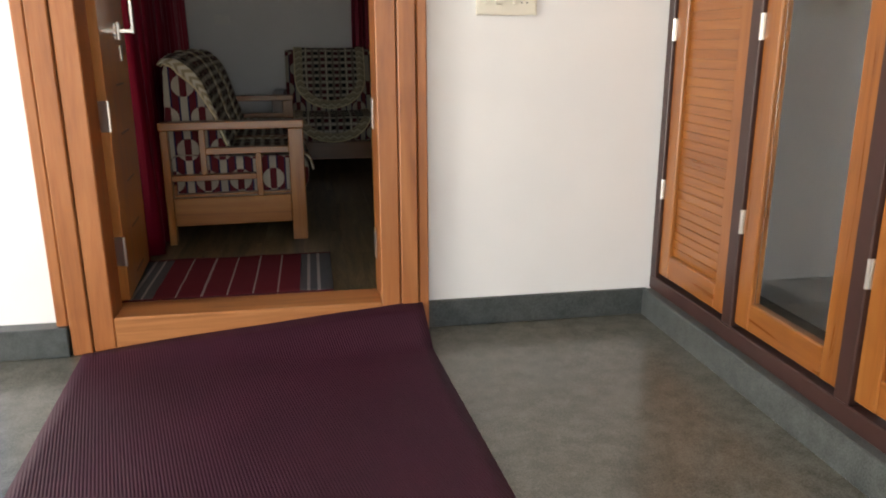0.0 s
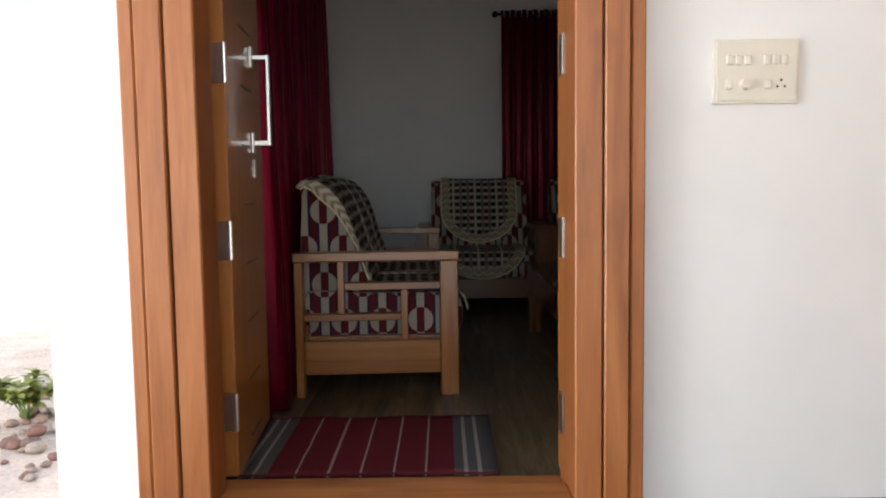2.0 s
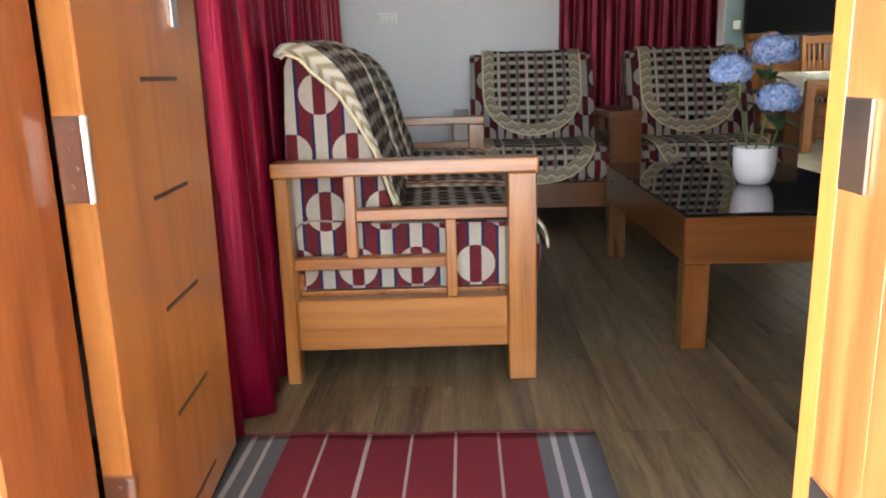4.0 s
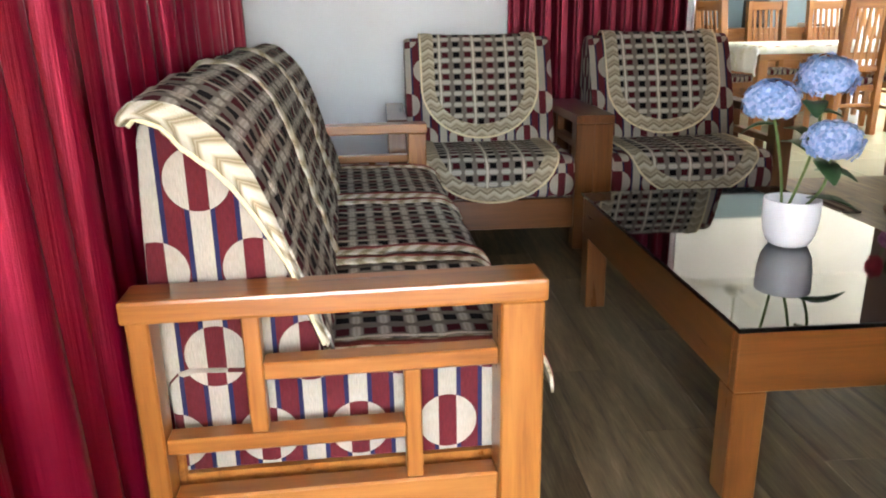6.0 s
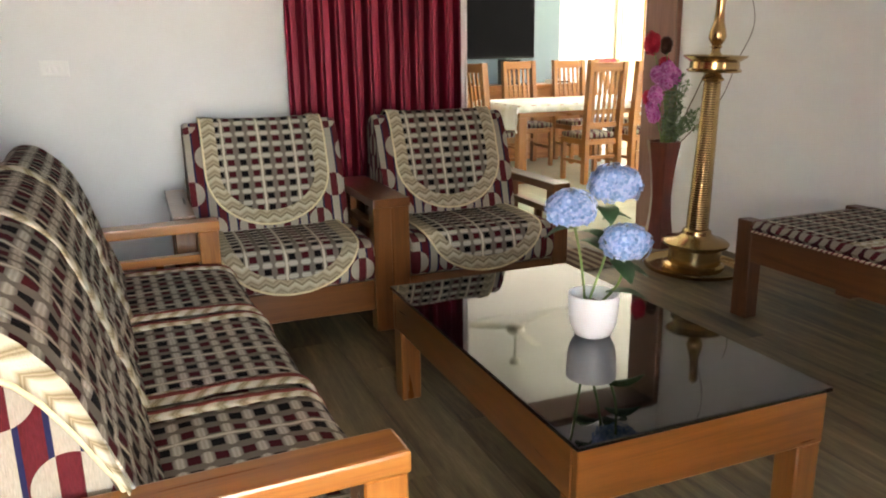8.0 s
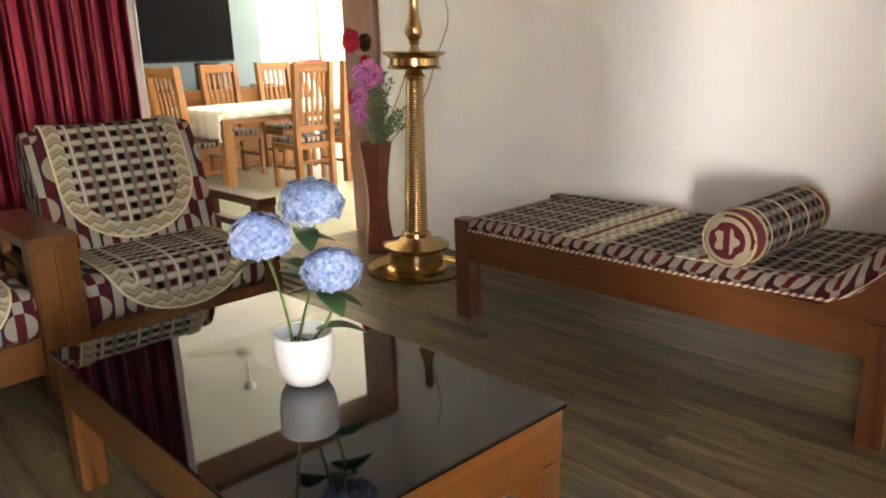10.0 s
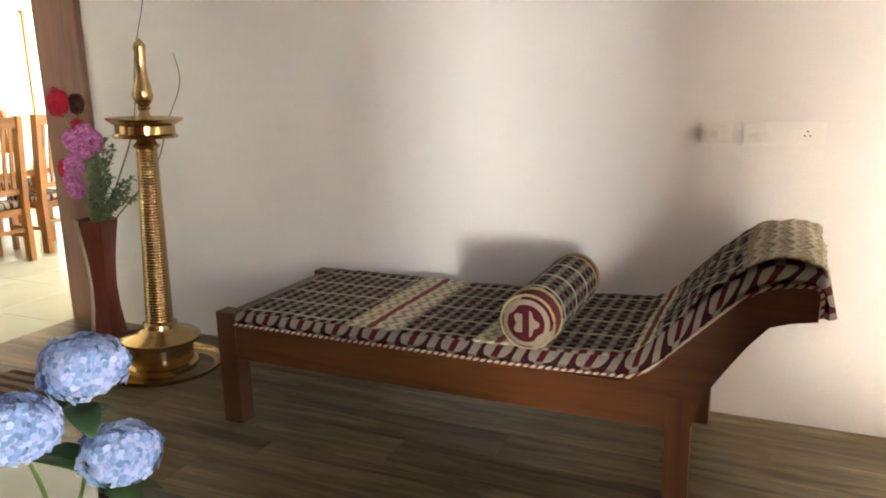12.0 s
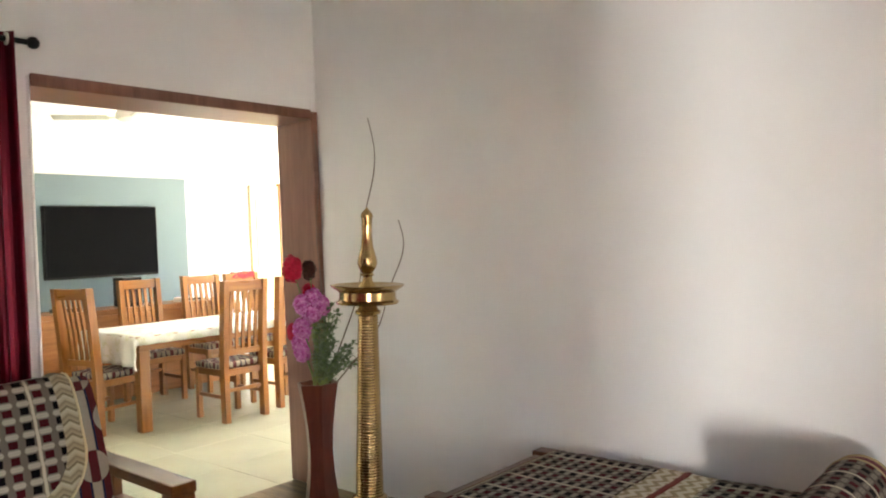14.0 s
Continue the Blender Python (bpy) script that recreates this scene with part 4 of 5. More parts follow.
def upholstery_side(name):
    """Leaf-like discs and bars on the mattress's edge, in metres on the UV."""
    t = Tree(name, 0.9, 0, 0.2)
    u, v, _ = t.split(t.coords("UV"))
    W = 0.160
    n = t.noise(t.coords("UV", (300, 200, 1)), 1.0, 2, 0.6)
    du = t.wrap(u, W)
    au = t.m("ABSOLUTE", du)
    dv = t.m("SUBTRACT", v, 0.168)
    bar = t.m("GREATER_THAN", au, W * 0.5 - 0.0155)
    r = t.m("SQRT", t.m("ADD", t.m("MULTIPLY", du, du), t.m("MULTIPLY", dv, dv)))
    disc = t.m("LESS_THAN", r, 0.049)
    stem = t.m("MULTIPLY", t.m("LESS_THAN", au, 0.015), t.m("GREATER_THAN", r, 0.047))
    core = t.m("MULTIPLY", t.m("LESS_THAN", r, 0.043), t.m("LESS_THAN", au, 0.0125))
    light = t.mix(n, (0.17, 0.15, 0.12), (0.36, 0.32, 0.26))
    wine = t.mix(n, (0.055, 0.005, 0.009), (0.115, 0.009, 0.015))
    col = t.mix(t.m("MAXIMUM", bar, t.m("MAXIMUM", disc, stem)), t.mix(0.55, wine, (0.012, 0.004, 0.008)), light)
    col = t.mix(core, col, wine)
    t.bump(n, 0.3, 0.004)
    return t.done(col)


M_UPH_SIDE = upholstery_side("mattress_edge_cloth")
M_THROW_DARK = throw_cloth("waffle_cover", 0.05, 0.35)


def rope_mat(name):
    t = Tree(name, 0.8)
    v = t.split(t.coords())
    f = t.m("FLOORED_MODULO", t.m("MULTIPLY", t.m("ADD", v[1], v[2]), 40.0), 1.0)
    return t.done(t.mix(t.m("LESS_THAN", f, 0.45), (0.60, 0.52, 0.40), (0.16, 0.02, 0.03)))


M_ROPE = rope_mat("twisted_cord")
daybed()


def bolster_end_mat(name):
    """Rings and a lobed rosette on the bolster's round end."""
    t = Tree(name, 0.9, 0, 0.2)
    _, y, z = t.split(t.coords())
    rad = t.m("SQRT", t.m("ADD", t.m("MULTIPLY", y, y), t.m("MULTIPLY", z, z)))
    lobe = t.m("MULTIPLY", t.m("COSINE", t.m("MULTIPLY", t.m("ARCTAN2", z, y), 5.0)), 0.007)
    n = t.noise(t.coords("Object", (1, 300, 300)), 1.0, 2)
    cream = t.mix(n, (0.15, 0.125, 0.085), (0.34, 0.29, 0.21))
    wine = t.mix(n, (0.040, 0.004, 0.007), (0.088, 0.008, 0.014))
    core = t.m("LESS_THAN", t.m("ABSOLUTE", y), 0.012)
    rose = t.m("LESS_THAN", t.m("ADD", rad, lobe), 0.040)
    edge = t.m("LESS_THAN", t.m("ABSOLUTE", t.m("SUBTRACT", rad, 0.072)), 0.008)
    patch = t.m("GREATER_THAN", t.m("MULTIPLY", y, z), 0.0016)
    light = t.m("MAXIMUM", t.m("MAXIMUM", t.m("MULTIPLY", rose, t.m("SUBTRACT", 1.0, core)), edge), patch)
    t.bump(n, 0.4, 0.004)
    return t.done(t.mix(light, wine, cream))


M_BOLSTER_END = bolster_end_mat("rosette_end_cloth")
M_DULL_PIPING = plain("dull_gold_piping", (0.30, 0.23, 0.12), 0.85, 0, 200, 0.2)
M_THROW_WINE = throw_cloth("bolster_waffle", 0.05, 0.6)
M_WINE = plain("wine_red_cloth", (0.10, 0.010, 0.016), 0.9, 0, 200, 0.3)


def bolster():
    t = thing("bolster", "round bolster in maroon and cream cloth lying on the daybed", "cushion", pose(2.62, 4.815, 0.573))
    prof = [(0.0, 0.0), (0.05, 0.0), (0.078, 0.006), (0.090, 0.02), (0.094, 0.06), (0.096, 0.33), (0.094, 0.60), (0.090, 0.64), (0.078, 0.654), (0.05, 0.66), (0.0, 0.66)]
    bm = bmesh.new()
    n = 32
    rings = [[bm.verts.new((z, r * math.cos(2 * math.pi * k / n), r * math.sin(2 * math.pi * k / n))) for k in range(n)] if r > 0 else [bm.verts.new((z, 0, 0))] for r, z in prof]
    lay = bm.loops.layers.uv.verify()
    for a, b in zip(rings, rings[1:]):
        for k in range(n):
            q = (k + 1) % n
            if len(a) == 1:
                bm.faces.new((a[0], b[k], b[q]))
            elif len(b) == 1:
                bm.faces.new((a[k], b[0], a[q]))
            else:
                bm.faces.new((a[k], b[k], b[q], a[q]))
    bmesh.ops.recalc_face_normals(bm, faces=bm.faces[:])
    for f in bm.faces:
        for l in f.loops:
            c = l.vert.co
            if abs(f.normal.x) > 0.7:
                l[lay].uv = (c.y, c.z)
            else:
                l[lay].uv = (c.x + 0.03, 0.094 * math.atan2(c.z, c.y))
    for f in bm.faces:
        f.material_index = 1 if abs(f.normal.x) > 0.45 else 0
    case = part("case", bm, M_WINE, t, smooth=60)
    case.data.materials.append(M_BOLSTER_END)
    bm = bmesh.new()
    lay = bm.loops.layers.uv.verify()
    rings = [[bm.verts.new((x, 0.0985 * math.cos(2 * math.pi * k / 32), 0.0985 * math.sin(2 * math.pi * k / 32))) for k in range(32)] for x in (0.09, 0.2, 0.33, 0.46, 0.57)]
    for a, b in zip(rings, rings[1:]):
        for k in range(32):
            f = bm.faces.new((a[k], b[k], b[(k + 1) % 32], a[(k + 1) % 32]))
            for l in f.loops:
                kk = k + (1 if l.vert in (a[(k + 1) % 32], b[(k + 1) % 32]) else 0)
                l[lay].uv = (l.vert.co.x, 0.0985 * 2 * math.pi * kk / 32)
    bmesh.ops.recalc_face_normals(bm, faces=bm.faces[:])
    part("waffle_band", bm, M_THROW_WINE, t, "woven waffle band", smooth=180)
    for x in (0.02, 0.09, 0.57, 0.64):
        pts = [(x, (0.092 if x in (0.02, 0.64) else 0.0975) * math.cos(2 * math.pi * k / 40), (0.092 if x in (0.02, 0.64) else 0.0975) * math.sin(2 * math.pi * k / 40)) for k in range(41)]
        part("piping", tube(bmesh.new(), pts, 0.005), M_DULL_PIPING, t, smooth=180)
    return t


bolster()


# ---- brass lamp, vase ----
def brass_lamp():
    t = thing("oil_lamp", "tall polished brass oil lamp standing on a brass tray", "lamp", pose(2.975, 6.815, 0, 1.8, 0.8, 0))
    part("tray", lathe(bmesh.new(), [(0.0, 0.004), (0.225, 0.004), (0.262, 0.012), (0.280, 0.032), (0.287, 0.032), (0.280, 0.010), (0.235, 0.0), (0.0, 0.0)], 48), M_BRASS, t, smooth=40)
    part("base", lathe(bmesh.new(), [(0.165, 0.006), (0.172, 0.02), (0.172, 0.035), (0.150, 0.045), (0.148, 0.130), (0.155, 0.14), (0.185, 0.15), (0.188, 0.165), (0.17, 0.178), (0.11, 0.195), (0.085, 0.215), (0.080, 0.235), (0.066, 0.245)], 48), M_BRASS, t, smooth=35)
    prof = []
    n = 62
    for k in range(n):
        z = 0.245 + (1.075 - 0.245) * k / n
        r = 0.062 - 0.018 * k / n
        prof += [(r, z), (r + 0.0032, z + 0.004), (r + 0.0032, z + 0.008), (r, z + 0.0115)]
    prof += [(0.044, 1.075)]
    part("column", lathe(bmesh.new(), prof, 28), M_BRASS, t, smooth=60)
    part("neck", lathe(bmesh.new(), [(0.044, 1.075), (0.058, 1.085), (0.060, 1.095), (0.046, 1.105), (0.042, 1.12), (0.05, 1.13)], 32), M_BRASS, t, smooth=50)
    part("bowl", lathe(bmesh.new(), [(0.05, 1.128), (0.140, 1.130), (0.146, 1.140), (0.132, 1.150), (0.130, 1.185), (0.165, 1.208), (0.172, 1.216), (0.165, 1.219), (0.12, 1.205), (0.03, 1.200)], 40), M_BRASS, t, smooth=35)
    part("finial", lathe(bmesh.new(), [(0.045, 1.202), (0.04, 1.215), (0.024, 1.235), (0.022, 1.255), (0.032, 1.262), (0.024, 1.272), (0.040, 1.295), (0.047, 1.318), (0.042, 1.345), (0.029, 1.39), (0.023, 1.45), (0.024, 1.51), (0.028, 1.535), (0.024, 1.548), (0.0, 1.575)], 28), M_BRASS, t, smooth=50)


brass_lamp()


def petals(bm, c, n, r, count, squash=1.0, seed=1, petal=0.014, spread=1.0):
    """Small four-petalled florets all round a ball."""
    rnd = random.Random(seed)
    for k in range(count):
        z = 1 - 2 * (k + 0.5) / count
        if z < -0.75 * spread:
            continue
        a = k * 2.39996
        d = Vector((math.sqrt(max(0, 1 - z * z)) * math.cos(a), math.sqrt(max(0, 1 - z * z)) * math.sin(a), z))
        o = Vector(c) + Vector((d.x * r, d.y * r, d.z * r * squash)) * (rnd.uniform(0.84, 1.06) + 0.10 * noise.noise(d * 2.6 + Vector((seed, 0, 0))))
        q = (d + Vector((rnd.uniform(-.4, .4), rnd.uniform(-.4, .4), rnd.uniform(-.4, .4)))).to_track_quat("Z", "Y")
        spin = rnd.uniform(0, 1.5)
        p = petal * rnd.uniform(0.8, 1.2)
        for j in range(n):
            b = spin + 2 * math.pi * j / n
            pts = [(0.05, 0, 0), (0.55, -0.5, 0.10), (1.1, -0.22, 0.02), (1.1, 0.22, 0.02), (0.55, 0.5, 0.10)]
            vs = []
            for x, y, h in pts:
                w = Vector((p * (x * math.cos(b) - y * math.sin(b)), p * (x * math.sin(b) + y * math.cos(b)), p * h))
                vs.append(bm.verts.new(o + q @ w))
            bm.faces.new(vs)


def petal_mat(name, *cols):
    t = Tree(name, 0.7, 0, 0.2)
    r = t.t.nodes.new("ShaderNodeNewGeometry").outputs["Random Per Island"]
    k = len(cols)
    t.b.inputs["Subsurface Weight"].default_value = 0.0
    return t.done(t.ramp(r, *[(i / (k - 1), c) for i, c in enumerate(cols)]))


M_BLUE_PETAL = petal_mat("blue_petals", (0.15, 0.27, 0.56), (0.28, 0.43, 0.74), (0.40, 0.49, 0.79), (0.54, 0.65, 0.88))
M_RED_PETAL = petal_mat("red_petals", (0.34, 0.008, 0.03), (0.52, 0.02, 0.06), (0.42, 0.012, 0.04))
M_PINK_PETAL = petal_mat("pink_petals", (0.45, 0.06, 0.30), (0.55, 0.14, 0.42), (0.66, 0.30, 0.55), (0.38, 0.04, 0.24))


def leaf(bm, base, tip, width, bend=0.02, up=(0, 0, 1)):
    base, tip = Vector(base), Vector(tip)
    d = tip - base
    side = d.cross(Vector(up)).normalized()
    lift = side.cross(d).normalized()
    rows = []
    for k in range(7):
        f = k / 6
        w = width * math.sin(math.pi * min(1, f * 0.93 + 0.05)) ** 0.8
        c = base + d * f + lift * bend * math.sin(math.pi * f)
        rows.append([c - side * w + lift * w * 0.3, c, c + side * w + lift * w * 0.3])
    grid(bm, rows)


def hydrangea():
    cx, cy = 1.215, 5.215
    t = thing("potted_flowers", "three blue hydrangea heads in a white ceramic pot", "plant", pose(cx, cy, 0.424))
    part("pot", lathe(bmesh.new(), [(0.0, 0.002), (0.040, 0.0), (0.055, 0.008), (0.068, 0.035), (0.0735, 0.07), (0.075, 0.125), (0.0745, 0.132), (0.069, 0.132), (0.067, 0.10), (0.0, 0.10)], 40), M_POT, t, "glossy white ceramic pot", smooth=50)
    bm = bmesh.new()
    petals(bm, (0, 0, 0.085), 4, 0.045, 70, 0.45, 9, 0.012)
    part("filler", bm, M_SOIL, t, "dark filler in the pot")
    heads = [((-0.115, -0.045, 0.400), 0.076), ((0.02, -0.055, 0.460), 0.078), ((0.025, -0.11, 0.302), 0.074)]
    for k, (h, r) in enumerate(heads):
        root = Vector(((-0.03, 0.0, 0.10), (0.005, 0.01, 0.10), (0.03, -0.02, 0.10))[k])
        h = Vector(h)
        pts = [root.lerp(h, f) + Vector((0.015 * math.sin(f * 3), 0.012 * math.sin(f * 4 + k), 0)) * (1 - f) * 2 for f in [i / 10 for i in range(11)]]
        stem = part("stem", tube(bmesh.new(), pts, 0.0042, 7), M_STEM, t, smooth=180)
        bm = bmesh.new()
        petals(bm, h + Vector((0, 0, 0.004)), 4, r * 0.93, 230, 0.74, 20 + k, 0.0115)
        petals(bm, h + Vector((0, 0, 0.002)), 4, r * 0.76, 120, 0.74, 40 + k, 0.0125)
        part("flower_head", bm, M_BLUE_PETAL, t, "pale blue hydrangea flower head")
    rnd = random.Random(4)
    spots = [((-0.06, -0.02, 0.33), (-0.02, -0.09, 0.30)), ((0.0, -0.03, 0.36), (0.075, -0.06, 0.36)), ((0.02, -0.05, 0.22), (0.10, -0.12, 0.20)), ((0.02, -0.03, 0.14), (0.13, -0.09, 0.115)),
             ((-0.08, -0.03, 0.34), (-0.16, 0.02, 0.31)), ((0.0, -0.04, 0.40), (-0.04, -0.13, 0.37)), ((0.015, -0.04, 0.26), (-0.02, 0.06, 0.28)), ((0.02, -0.05, 0.25), (0.02, -0.15, 0.20)), ((0.0, -0.03, 0.38), (0.06, 0.04, 0.37))]
    for a, b in spots:
        bm = bmesh.new()
        leaf(bm, a, b, rnd.uniform(0.024, 0.034), 0.012)
        ob = part("leaf", bm, M_LEAFG, t, smooth=180)
        ob.modifiers.new("thickness", "SOLIDIFY").thickness = 0.0012


hydrangea()


def vase():
    t = thing("vase", "tall waisted dark wood floor vase with red and pink flowers", "vase", pose(3.125, 7.335, 0))
    bm = bmesh.new()
    rows = []
    for z, r in ((0.0, 0.098), (0.012, 0.099), (0.10, 0.090), (0.22, 0.074), (0.34, 0.068), (0.46, 0.076), (0.58, 0.092), (0.68, 0.110), (0.69, 0.111), (0.69, 0.098), (0.60, 0.08)):
        rows.append([(r * math.cos(math.radians(62 + 60 * k)), r * math.sin(math.radians(62 + 60 * k)), z) for k in range(6)])
    vs = [[bm.verts.new(p) for p in row] for row in rows]
    for a, b in zip(vs, vs[1:]):
        for k in range(6):
            bm.faces.new((a[k], a[(k + 1) % 6], b[(k + 1) % 6], b[k]))
    bm.faces.new(list(reversed(vs[0])))
    bm.faces.new(vs[-1])
    part("body", bm, M_VASE, t)
    rnd = random.Random(8)
    def aside(l, h, back=0.0):
        return Vector((0.632 * l + 0.775 * back, -0.775 * l + 0.632 * back, 0.69 + h))
    stems = [(-0.100, 0.60, "r", 1.3), (-0.020, 0.59, "s", 0.9), (-0.03, 0.47, "r", 0.85), (-0.115, 0.27, "r", 0.75),
             (-0.05, 0.41, "p", 0.9), (0.005, 0.44, "p", 0.9), (0.045, 0.40, "p", 0.85), (0.0, 0.37, "p", 0.8), (-0.06, 0.29, "p", 0.9), (-0.085, 0.22, "p", 0.9), (-0.07, 0.16, "p", 0.8)]
    for k, (l, h, c, size) in enumerate(stems):
        h = aside(l, h, rnd.uniform(-0.05, 0.03))
        root = Vector((rnd.uniform(-.03, .03), rnd.uniform(-.03, .03), 0.62))
        pts = [root.lerp(h, i / 6) + Vector((0.02 * math.sin(i * 0.5), 0, 0)) for i in range(7)]
        pts[-1] = h
        part("stem", tube(bmesh.new(), pts, 0.0035, 6), M_STEM, t, smooth=180)
        bm = bmesh.new()
        if c == "p":
            petals(bm, h, 4, 0.050 * size, 90, 1.2, 60 + k, 0.0145, 1.4)
            petals(bm, h, 4, 0.024 * size, 30, 1.2, 90 + k, 0.016, 1.4)
            part("pink_flower", bm, M_PINK_PETAL, t, "mauve-pink blossom")
        else:
            petals(bm, h, 5, 0.036 * size, 130, 1.5, 60 + k, 0.013, 1.4)
            petals(bm, h, 5, 0.02 * size, 40, 1.4, 160 + k, 0.016, 1.4)
            if c == "r":
                part("red_flower", bm, M_RED_PETAL, t, "crimson bottle-brush flower")
            else:
                part("seed_head", bm, M_SEED, t, "dark brown dried seed head")
    for k in range(20):
        h = aside(rnd.uniform(0.0, 0.20), rnd.uniform(0.08, 0.40), rnd.uniform(-0.07, 0.06))
        root = Vector((0.01, 0, 0.62))
        pts = [root.lerp(h, i / 8) + Vector((0.0, 0.0, 0.03 * math.sin(i / 8 * math.pi))) for i in range(9)]
        sp = part("sprig", tube(bmesh.new(), pts, 0.0025, 5), M_STEM, t, smooth=180)
        bm = bmesh.new()
        for i in range(3, 9):
            for j in range(8):
                b = rnd.uniform(0, 6.28)
                p = Vector(pts[i])
                leaf(bm, p, p + Vector((0.030 * math.cos(b), 0.030 * math.sin(b), rnd.uniform(-.02, .03))), 0.009, 0.003)
        part("foliage", bm, M_LEAFY, sp, "grey-green small leaves", smooth=180)
    for end, wig in (((0.20, -0.27, 2.06), 0.05), ((0.22, -0.44, 1.52), 0.04), ((0.22, 0.20, 2.04), 0.035)):
        root, e = Vector((0.02, 0.0, 0.6)), Vector(end)
        pts = []
        for i in range(29):
            f = i / 28
            g = 1 - (1 - f) ** 2.2
            pts.append(Vector((root.x + (e.x - root.x) * g, root.y + (e.y - root.y) * g + wig * math.sin(f * 13) * f * (1.1 - 0.4 * f), root.z + (e.z - root.z) * f)))
        part("twig", tube(bmesh.new(), pts, 0.0042, 6, 0.0022), M_TWIG, t, "curled dry twig", smooth=180)


M_VASE = wood("mahogany", (0.055, 0.010, 0.006), (0.11, 0.024, 0.014), (0.16, 0.04, 0.024), "Z", 0.3, False, 0.3)
M_SEED = petal_mat("brown_seed", (0.035, 0.012, 0.008), (0.07, 0.025, 0.015))
M_TWIG = plain("dry_twig", (0.16, 0.12, 0.095), 0.8, 0, 60, 0.3)
vase()


# ---- switch plates ----
def switch_plate(label, at, w, h, switches, sockets=0, knob=False, mat=None):
    mat = mat or M_WHITE
    t = thing("switch_plate", label, "switch", at)
    part("plate", boxed(0, w, -0.010, 0, 0, h, bevel=0.003, segs=2), mat, t)
    part("inner_plate", boxed(0.008, w - 0.008, -0.0125, -0.010, 0.008, h - 0.008, bevel=0.001), mat, t)
    for x, z in switches:
        part("rocker", boxed(x, x + 0.016, -0.018, -0.012, z, z + 0.024, bevel=0.002), mat, t)
    if knob:
        bm = bmesh.new()
        rod(bm, (knob[0], -0.012, knob[1]), (knob[0], -0.030, knob[1]), 0.014, 0.011, 20)
        part("regulator_knob", bm, mat, t, smooth=40)
    for x, z in sockets or ():
        for dx, dz, r in ((0, 0.010, 0.0035), (-0.009, -0.006, 0.003), (0.009, -0.006, 0.003)):
            bm = bmesh.new()
            rod(bm, (x + dx, -0.0120, z + dz), (x + dx, -0.0132, z + dz), r, r, 10)
            part("socket_hole", bm, M_BLACK, t)


switch_plate("ivory square switch plate with regulator and socket on the porch wall", pose(0.990, 3.219, 1.087), 0.217, 0.160,
             [(0.032 + 0.022 * k, 0.096) for k in range(3)] + [(0.125 + 0.022 * k, 0.096) for k in range(3)] + [(0.030, 0.036), (0.128, 0.036)], [(0.170, 0.048)], (0.078, 0.048), M_IVORY)
side = pose(XR - 0.001, 4.385, 1.093, 0, 0, -90)
switch_plate("small white switch plate on the wall above the daybed", side, 0.112, 0.088, [(0.028, 0.03), (0.056, 0.03)])
switch_plate("long white switch plate with a socket above the daybed", pose(XR - 0.001, 4.238, 1.093, 0, 0, -90), 0.285, 0.088, [(0.03, 0.03), (0.056, 0.03), (0.082, 0.03), (0.172, 0.03)], [(0.225, 0.044)])
switch_plate("small white switch plate on the wall above the sofa", pose(-0.385, YB - 0.001, 1.163), 0.13, 0.076, [(0.03, 0.025), (0.056, 0.025), (0.085, 0.025)])


# ---- mats ----
def stripes_mat(name, size, stops):
    t = Tree(name, 0.95, 0, 0.1)
    x = t.split(t.coords())[0]
    n = t.noise(t.coords("Object", (400, 400, 400)), 1.0, 2)
    r = t.t.nodes.new("ShaderNodeValToRGB")
    r.color_ramp.interpolation = "CONSTANT"
    while len(r.color_ramp.elements) < len(stops):
        r.color_ramp.elements.new(0.5)
    for e, (p, c) in zip(r.color_ramp.elements, stops):
        e.position, e.color = p, (*c, 1)
    t.put(r.inputs[0], t.m("DIVIDE", x, size))
    t.bump(n, 0.6, 0.004)
    return t.done(t.mix(t.m("MULTIPLY", n, 0.5), r.outputs[0], (0.05, 0.03, 0.03)))


RED, WHT, GRY = (0.17, 0.018, 0.028), (0.42, 0.38, 0.36), (0.12, 0.13, 0.135)
stops, x = [], 0.0
for w, c in ((0.035, GRY), (0.012, WHT), (0.03, GRY), (0.012, WHT), (0.035, GRY), (0.085, RED), (0.007, WHT), (0.094, RED), (0.007, WHT), (0.094, RED), (0.007, WHT), (0.094, RED), (0.007, WHT), (0.094, RED), (0.007, WHT), (0.085, RED), (0.03, GRY), (0.012, WHT), (0.03, GRY), (0.012, WHT), (0.035, GRY)):
    stops.append((min(0.999, x / 0.845), c))
    x += w


def cloth_slab(name, label, w, d, h, mat, hem_mat, at, seed):
    """A woven mat: a slightly wavy field with a folded hem along both long edges."""
    t = thing(name, label, "rug", at)

    def lift(x, y):
        return h + 0.004 * noise.noise(Vector((x / w * 7, y / d * 5.6, seed)))
    bm = bmesh.new()
    grid(bm, [[(w * i / 20, d * j / 14, lift(w * i / 20, d * j / 14)) for i in range(21)] for j in range(15)])
    ob = part("field", bm, mat, t, smooth=180)
    md = ob.modifiers.new("thickness", "SOLIDIFY")
    md.thickness, md.offset = h, -1.0
    for y in (0.004, d - 0.004):
        pts = [(w * i / 24, y, lift(w * i / 24, y) - 0.002) for i in range(25)]
        part("hem", tube(bmesh.new(), pts, 0.005, 8), hem_mat, t, "folded cloth hem", smooth=180)


cloth_slab("doormat", "red striped woven doormat inside the front door", 0.845, 0.585, 0.010, stripes_mat("red_stripes", 0.845, stops), M_WINE, pose(-0.376, 3.535, 0.004), 1)
BRN, TAN = (0.10, 0.06, 0.045), (0.30, 0.24, 0.18)
